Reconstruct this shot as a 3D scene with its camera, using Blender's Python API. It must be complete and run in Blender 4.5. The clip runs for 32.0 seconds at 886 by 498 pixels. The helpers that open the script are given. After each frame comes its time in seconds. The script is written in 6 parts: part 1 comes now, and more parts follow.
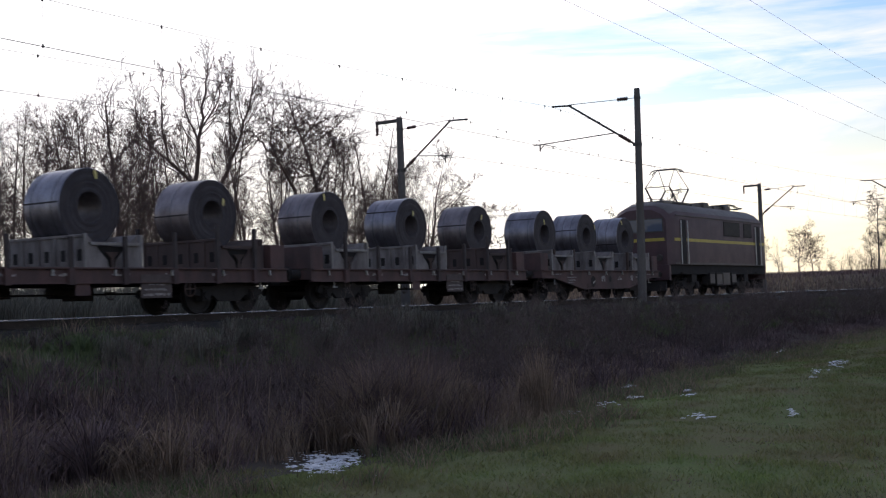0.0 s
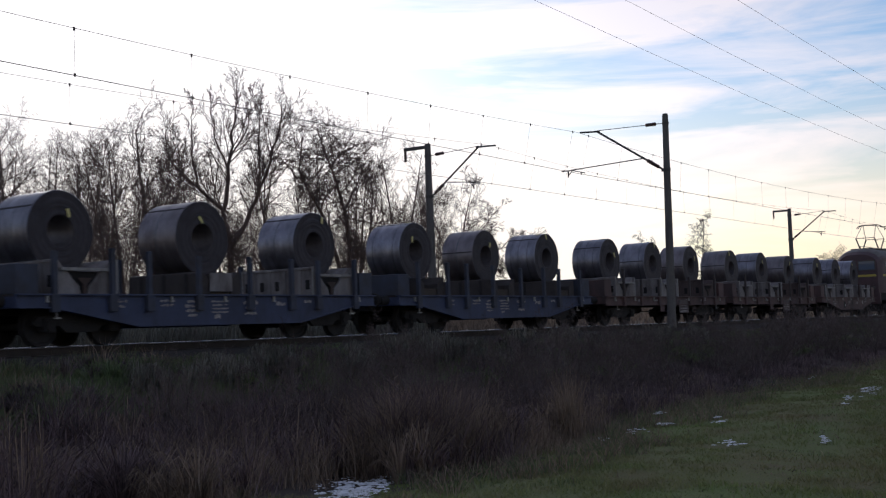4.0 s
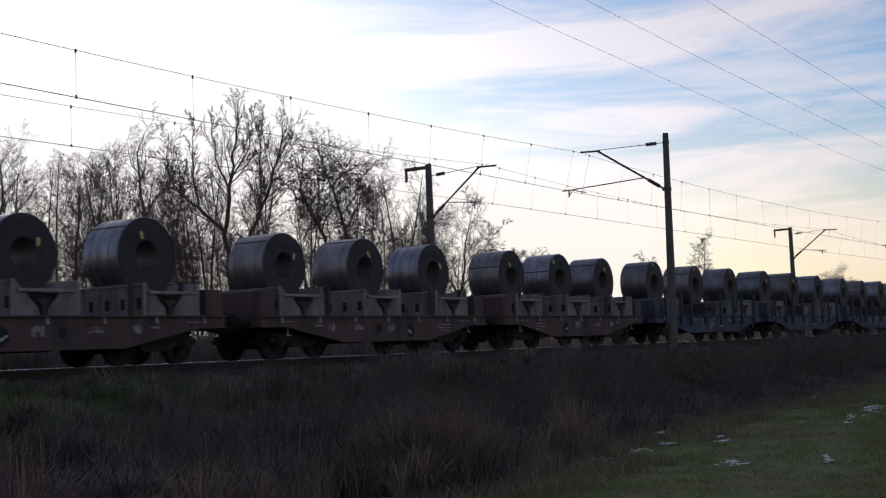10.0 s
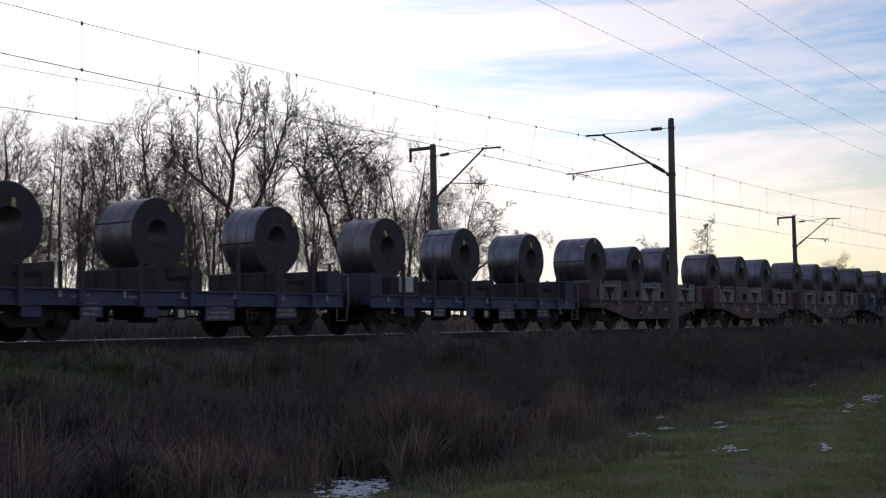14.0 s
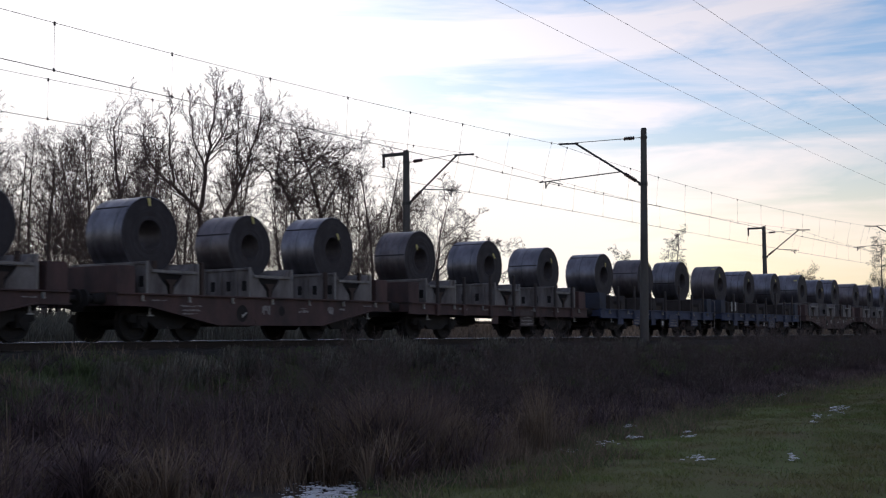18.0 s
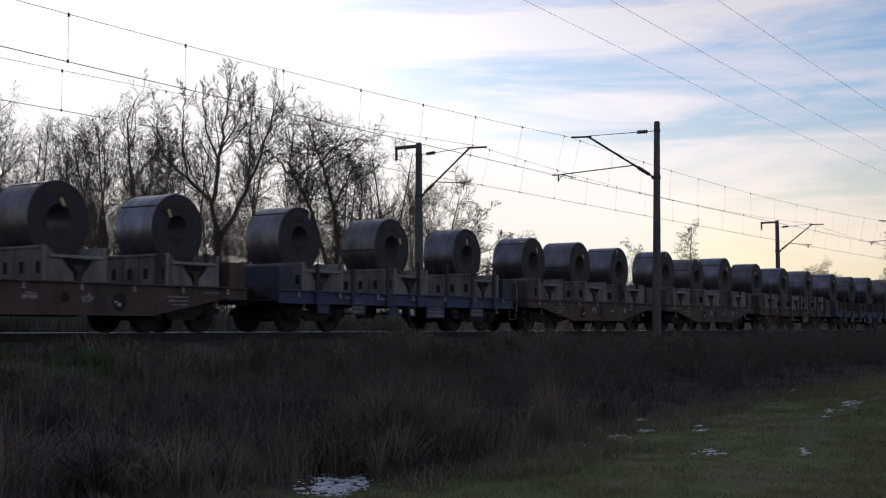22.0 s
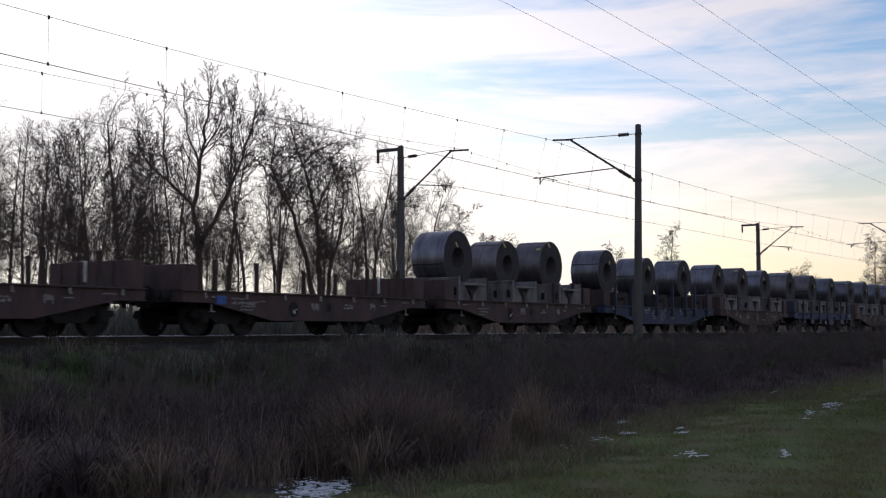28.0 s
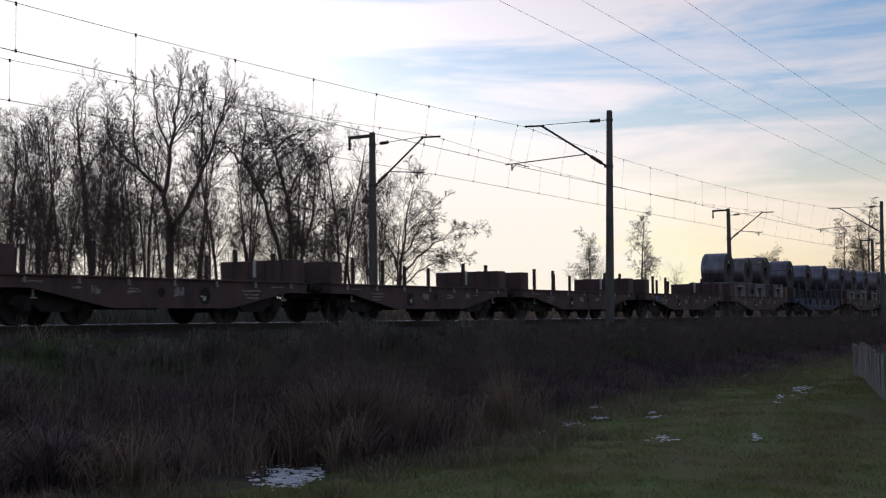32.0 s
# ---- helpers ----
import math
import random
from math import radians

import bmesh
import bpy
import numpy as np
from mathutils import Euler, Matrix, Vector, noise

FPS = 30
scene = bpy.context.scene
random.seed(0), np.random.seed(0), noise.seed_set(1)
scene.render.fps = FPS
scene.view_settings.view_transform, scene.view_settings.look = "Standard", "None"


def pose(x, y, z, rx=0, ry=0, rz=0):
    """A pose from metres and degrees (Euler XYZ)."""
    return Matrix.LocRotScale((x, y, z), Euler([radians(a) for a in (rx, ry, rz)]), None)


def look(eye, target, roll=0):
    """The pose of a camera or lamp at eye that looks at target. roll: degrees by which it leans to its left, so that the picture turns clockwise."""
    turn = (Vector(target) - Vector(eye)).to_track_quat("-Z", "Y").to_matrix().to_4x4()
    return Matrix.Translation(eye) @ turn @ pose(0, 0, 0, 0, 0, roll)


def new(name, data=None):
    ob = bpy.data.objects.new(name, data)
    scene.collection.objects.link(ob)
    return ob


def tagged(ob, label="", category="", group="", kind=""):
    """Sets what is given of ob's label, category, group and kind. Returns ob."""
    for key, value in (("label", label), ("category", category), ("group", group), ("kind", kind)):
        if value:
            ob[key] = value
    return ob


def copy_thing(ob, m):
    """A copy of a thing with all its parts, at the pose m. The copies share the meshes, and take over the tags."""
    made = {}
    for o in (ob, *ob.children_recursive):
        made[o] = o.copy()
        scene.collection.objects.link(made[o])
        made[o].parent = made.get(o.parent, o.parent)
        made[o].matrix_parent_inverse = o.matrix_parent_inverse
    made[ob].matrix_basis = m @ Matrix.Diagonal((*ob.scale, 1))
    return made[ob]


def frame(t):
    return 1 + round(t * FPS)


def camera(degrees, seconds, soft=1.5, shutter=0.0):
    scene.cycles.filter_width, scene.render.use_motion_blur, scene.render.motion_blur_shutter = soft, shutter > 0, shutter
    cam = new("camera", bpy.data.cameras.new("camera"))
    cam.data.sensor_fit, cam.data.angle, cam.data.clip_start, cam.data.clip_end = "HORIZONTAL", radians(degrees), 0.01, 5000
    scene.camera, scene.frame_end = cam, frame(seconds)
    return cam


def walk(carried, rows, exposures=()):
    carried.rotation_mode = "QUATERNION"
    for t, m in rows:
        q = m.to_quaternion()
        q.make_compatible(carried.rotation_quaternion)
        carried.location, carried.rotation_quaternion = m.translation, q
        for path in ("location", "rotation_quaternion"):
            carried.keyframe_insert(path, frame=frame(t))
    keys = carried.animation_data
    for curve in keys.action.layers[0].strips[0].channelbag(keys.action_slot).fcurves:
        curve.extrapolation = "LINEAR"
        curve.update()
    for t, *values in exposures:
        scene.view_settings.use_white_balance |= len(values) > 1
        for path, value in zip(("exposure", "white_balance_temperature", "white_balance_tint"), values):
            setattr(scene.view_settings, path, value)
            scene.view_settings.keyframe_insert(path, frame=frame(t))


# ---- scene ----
EYE = (0.0, 0.0, 0.07)   # just above the rail tops; z = 0 is the top of the rails, +x the way the train runs
ROWS = [
    (0.0, -57.11, 2.44, 2.00),
    (0.5, -57.20, 2.57, 1.95),
    (1.0, -57.21, 2.77, 1.99),
    (1.5, -57.06, 2.97, 1.95),
    (2.0, -56.80, 3.19, 1.89),
    (2.5, -56.46, 3.41, 1.90),
    (3.0, -56.14, 3.58, 1.98),
    (3.5, -55.92, 3.67, 1.96),
    (4.0, -55.81, 3.68, 2.06),
    (4.5, -55.74, 3.66, 2.19),
    (6.5, -55.82, 3.73, 2.49),
    (7.0, -55.84, 3.83, 2.50),
    (7.5, -55.84, 3.91, 2.45),
    (8.0, -55.84, 4.00, 2.50),
    (8.5, -55.92, 4.04, 2.47),
    (9.0, -56.08, 4.10, 2.44),
    (9.5, -56.07, 4.31, 2.41),
    (10.0, -55.74, 4.60, 2.29),
    (10.5, -55.54, 4.86, 2.07),
    (11.0, -55.28, 4.89, 1.91),
    (11.5, -55.08, 4.74, 1.78),
    (12.0, -54.95, 4.38, 1.63),
    (12.5, -55.00, 4.04, 1.46),
    (13.0, -55.16, 3.82, 1.39),
    (13.5, -55.45, 3.75, 1.23),
    (14.0, -55.71, 3.72, 1.07),
    (14.5, -55.91, 3.69, 0.88),
    (16.5, -56.94, 3.94, 0.59),
    (17.0, -57.06, 4.02, 0.59),
    (17.5, -57.06, 4.03, 0.56),
    (18.0, -57.04, 3.99, 0.40),
    (18.5, -56.94, 4.01, 0.29),
    (19.0, -56.90, 4.07, 0.21),
    (19.5, -56.87, 4.11, 0.09),
    (20.0, -56.84, 4.13, 0.06),
    (20.5, -56.86, 4.11, 0.04),
    (21.0, -56.77, 4.01, 0.10),
    (21.5, -56.60, 3.83, 0.18),
    (22.0, -56.50, 3.66, 0.09),
    (22.5, -56.43, 3.56, 0.03),
    (23.0, -56.41, 3.52, 0.15),
    (23.5, -56.52, 3.61, 0.20),
    (24.0, -56.65, 3.77, 0.34),
    (24.5, -56.80, 3.92, 0.33),
    (25.0, -56.92, 4.01, 0.46),
    (25.5, -56.99, 3.98, 0.54),
    (27.5, -57.08, 3.78, 0.25),
    (28.0, -57.32, 3.79, 0.22),
    (28.5, -57.58, 3.79, 0.25),
    (29.0, -57.88, 3.87, 0.25),
    (29.5, -58.05, 4.02, 0.37),
    (30.0, -58.09, 4.10, 0.38),
    (30.5, -58.09, 3.93, 0.45),
    (31.0, -58.05, 3.67, 0.58),
    (31.5, -58.18, 3.38, 0.53),
    (32.0, -58.57, 3.17, 0.56),
]
cam = camera(38.90, 32.0, soft=1.2, shutter=0.3)
walk(cam, [(t, pose(*EYE, 90 + pitch, roll, yaw)) for t, yaw, pitch, roll in ROWS],
     [(0.0, 0.50, 5985, 15), (2.0, 0.38, 5985, 15), (4.0, 0.12, 5985, 15), (8.0, 0.06, 5985, 15), (9.5, -0.02, 5985, 15),
      (11.0, -0.16, 5985, 15), (12.2, -0.16, 5985, 15), (13.2, 0.0, 5985, 15), (14.5, 0.06, 5985, 15), (19.0, 0.02, 5985, 15),
      (21.0, -0.06, 5985, 15), (23.0, -0.10, 5985, 15), (24.5, 0.05, 5985, 15), (28.0, 0.06, 6000, 15), (29.5, 0.05, 6020, 15), (31.0, -0.14, 6060, 15), (32.0, -0.10, 6060, 15)])

# ---- sky and sun: a low winter sun behind the trees, thin streaky cloud ----
SUN_AZ, SUN_EL = 56.0, 12.0          # degrees from +x towards +y, and above the horizon
world = bpy.data.worlds.new("sky")
scene.world = world
world.use_nodes = True
wn, wl = world.node_tree.nodes, world.node_tree.links
wn.clear()


def wnode(kind, **values):
    node = wn.new(kind)
    for key, value in values.items():
        node.inputs[key].default_value = value
    return node


sky = wn.new("ShaderNodeTexSky")
sky.sky_type, sky.sun_disc = "NISHITA", False
sky.sun_elevation, sky.sun_rotation = radians(SUN_EL), radians(90.0 - SUN_AZ)
sky.air_density, sky.dust_density, sky.ozone_density = 1.0, 1.0, 2.9
coord = wn.new("ShaderNodeTexCoord")
squash = wnode("ShaderNodeMapping")
squash.inputs["Scale"].default_value = (1.6, 1.6, 13.0)
squash.inputs["Rotation"].default_value = (radians(9), radians(-7), 0)
wl.new(coord.outputs["Generated"], squash.inputs["Vector"])
puffs = wnode("ShaderNodeTexNoise", Scale=2.6, Detail=8.0, Roughness=0.58, Distortion=0.5)
wl.new(squash.outputs["Vector"], puffs.inputs["Vector"])
cover = wn.new("ShaderNodeValToRGB")
cover.color_ramp.elements[0].position, cover.color_ramp.elements[1].position = 0.42, 0.645
wl.new(puffs.outputs["Fac"], cover.inputs["Fac"])
grey = wn.new("ShaderNodeRGBToBW")
wl.new(sky.outputs["Color"], grey.inputs["Color"])
lit = wn.new("ShaderNodeMix")
lit.data_type, lit.blend_type = "RGBA", "MULTIPLY"
lit.inputs["Factor"].default_value = 1.0
lit.inputs["B"].default_value = (1.12, 1.05, 1.0, 1)
wl.new(grey.outputs["Val"], lit.inputs["A"])
veil = wn.new("ShaderNodeMix")
veil.data_type, veil.blend_type = "RGBA", "ADD"
veil.inputs["Factor"].default_value = 1.0
veil.inputs["B"].default_value = (1.95, 1.84, 1.98, 1)
wl.new(lit.outputs["Result"], veil.inputs["A"])
cloud = wn.new("ShaderNodeMix")
cloud.data_type, cloud.blend_type = "RGBA", "MIX"
wl.new(cover.outputs["Color"], cloud.inputs["Factor"])
wl.new(sky.outputs["Color"], cloud.inputs["A"])
wl.new(veil.outputs["Result"], cloud.inputs["B"])
shine = wnode("ShaderNodeBackground", Strength=0.125)
# warm haze low over the horizon
rise = wn.new("ShaderNodeSeparateXYZ")
wl.new(coord.outputs["Generated"], rise.inputs["Vector"])
low = wn.new("ShaderNodeMapRange")
low.interpolation_type = "SMOOTHSTEP"
low.inputs["From Min"].default_value, low.inputs["From Max"].default_value = 0.0, 0.205
low.inputs["To Min"].default_value, low.inputs["To Max"].default_value = 0.95, 0.0
wl.new(rise.outputs["Z"], low.inputs["Value"])
warm = wn.new("ShaderNodeMix")
warm.data_type, warm.blend_type = "RGBA", "MULTIPLY"
warm.inputs["Factor"].default_value = 1.0
warm.inputs["B"].default_value = (1.43, 1.17, 0.74, 1)
wl.new(grey.outputs["Val"], warm.inputs["A"])
haze = wn.new("ShaderNodeMix")
haze.data_type, haze.blend_type = "RGBA", "MIX"
wl.new(low.outputs["Result"], haze.inputs["Factor"])
wl.new(cloud.outputs["Result"], haze.inputs["A"])
wl.new(warm.outputs["Result"], haze.inputs["B"])
# sky colour capped, lower near the horizon, to limit the hidden sun's glow
cap = wn.new("ShaderNodeVectorMath")
cap.operation = "MINIMUM"
most = wn.new("ShaderNodeMix")
most.data_type, most.blend_type = "RGBA", "MIX"
most.inputs["A"].default_value, most.inputs["B"].default_value = (9.2, 8.75, 8.1, 1), (8.5, 7.7, 5.9, 1)
wl.new(low.outputs["Result"], most.inputs["Factor"])
wl.new(most.outputs["Result"], cap.inputs[1])
wl.new(haze.outputs["Result"], cap.inputs[0])
wl.new(cap.outputs["Vector"], shine.inputs["Color"])
sky_out = wn.new("ShaderNodeOutputWorld")
wl.new(shine.outputs["Background"], sky_out.inputs["Surface"])

sun_data = bpy.data.lights.new("sun", "SUN")
sun_data.energy, sun_data.angle, sun_data.color = 0.45, radians(10), (1.0, 0.88, 0.74)
sun = new("sun", sun_data)
sun.matrix_world = look((0, 0, 60), (-math.cos(radians(SUN_AZ)) * 10, -math.sin(radians(SUN_AZ)) * 10, 60 - 10 * math.tan(radians(SUN_EL))))
scene.view_settings.exposure = 0.0


# ---- materials ----
def material(name, colour, colour2=None, rough=0.7, metal=0.0, scale=6.0, fine=60.0, bump=0.15, spread=0.25, stretch=(1, 1, 1), vary=0.0, gloss=0.5, leaf=0.0):
    """Two-scale noise between two base colours, with roughness variation and fine relief."""
    mat = bpy.data.materials.new(name)
    mat.use_nodes = True
    nodes, links = mat.node_tree.nodes, mat.node_tree.links
    bsdf = nodes["Principled BSDF"]
    bsdf.inputs["Metallic"].default_value = metal
    bsdf.inputs["Specular IOR Level"].default_value = gloss
    colour2 = colour2 or tuple(c * 0.6 for c in colour)
    tc = nodes.new("ShaderNodeTexCoord")
    mp = nodes.new("ShaderNodeMapping")
    mp.inputs["Scale"].default_value = stretch
    links.new(tc.outputs["Object"], mp.inputs["Vector"])
    big = nodes.new("ShaderNodeTexNoise")
    big.inputs["Scale"].default_value, big.inputs["Detail"].default_value, big.inputs["Roughness"].default_value = scale, 5.0, 0.62
    small = nodes.new("ShaderNodeTexNoise")
    small.inputs["Scale"].default_value, small.inputs["Detail"].default_value = fine, 3.0
    links.new(mp.outputs["Vector"], big.inputs["Vector"])
    links.new(mp.outputs["Vector"], small.inputs["Vector"])
    ramp = nodes.new("ShaderNodeMapRange")
    ramp.inputs["From Min"].default_value, ramp.inputs["From Max"].default_value = 0.5 - spread, 0.5 + spread
    links.new(big.outputs["Fac"], ramp.inputs["Value"])
    mix = nodes.new("ShaderNodeMix")
    mix.data_type = "RGBA"
    mix.inputs["A"].default_value, mix.inputs["B"].default_value = (*colour, 1), (*colour2, 1)
    links.new(ramp.outputs["Result"], mix.inputs["Factor"])
    grain = nodes.new("ShaderNodeMix")
    grain.data_type, grain.blend_type = "RGBA", "OVERLAY"
    grain.inputs["Factor"].default_value = 0.35
    links.new(mix.outputs["Result"], grain.inputs["A"])
    links.new(small.outputs["Fac"], grain.inputs["B"])
    last = grain.outputs["Result"]
    if vary:
        info = nodes.new("ShaderNodeObjectInfo") if vary > 0 else nodes.new("ShaderNodeNewGeometry")
        hue = nodes.new("ShaderNodeHueSaturation")
        span = nodes.new("ShaderNodeMapRange")
        span.inputs["To Min"].default_value, span.inputs["To Max"].default_value = 1 - abs(vary), 1 + abs(vary)
        links.new(info.outputs["Random" if vary > 0 else "Random Per Island"], span.inputs["Value"])
        links.new(span.outputs["Result"], hue.inputs["Value"])
        links.new(last, hue.inputs["Color"])
        last = hue.outputs["Color"]
    links.new(last, bsdf.inputs["Base Color"])
    if leaf:
        # thin blades let some light through
        thin = nodes.new("ShaderNodeBsdfTranslucent")
        both = nodes.new("ShaderNodeMixShader")
        both.inputs["Fac"].default_value = leaf
        links.new(last, thin.inputs["Color"])
        links.new(bsdf.outputs["BSDF"], both.inputs[1])
        links.new(thin.outputs["BSDF"], both.inputs[2])
        links.new(both.outputs["Shader"], nodes["Material Output"].inputs["Surface"])
    rr = nodes.new("ShaderNodeMapRange")
    rr.inputs["To Min"].default_value, rr.inputs["To Max"].default_value = max(0.05, rough - 0.12), min(1.0, rough + 0.12)
    links.new(big.outputs["Fac"], rr.inputs["Value"])
    links.new(rr.outputs["Result"], bsdf.inputs["Roughness"])
    if bump:
        bp = nodes.new("ShaderNodeBump")
        bp.inputs["Strength"].default_value, bp.inputs["Distance"].default_value = bump, 0.02
        links.new(small.outputs["Fac"], bp.inputs["Height"])
        links.new(bp.outputs["Normal"], bsdf.inputs["Normal"])
    return mat


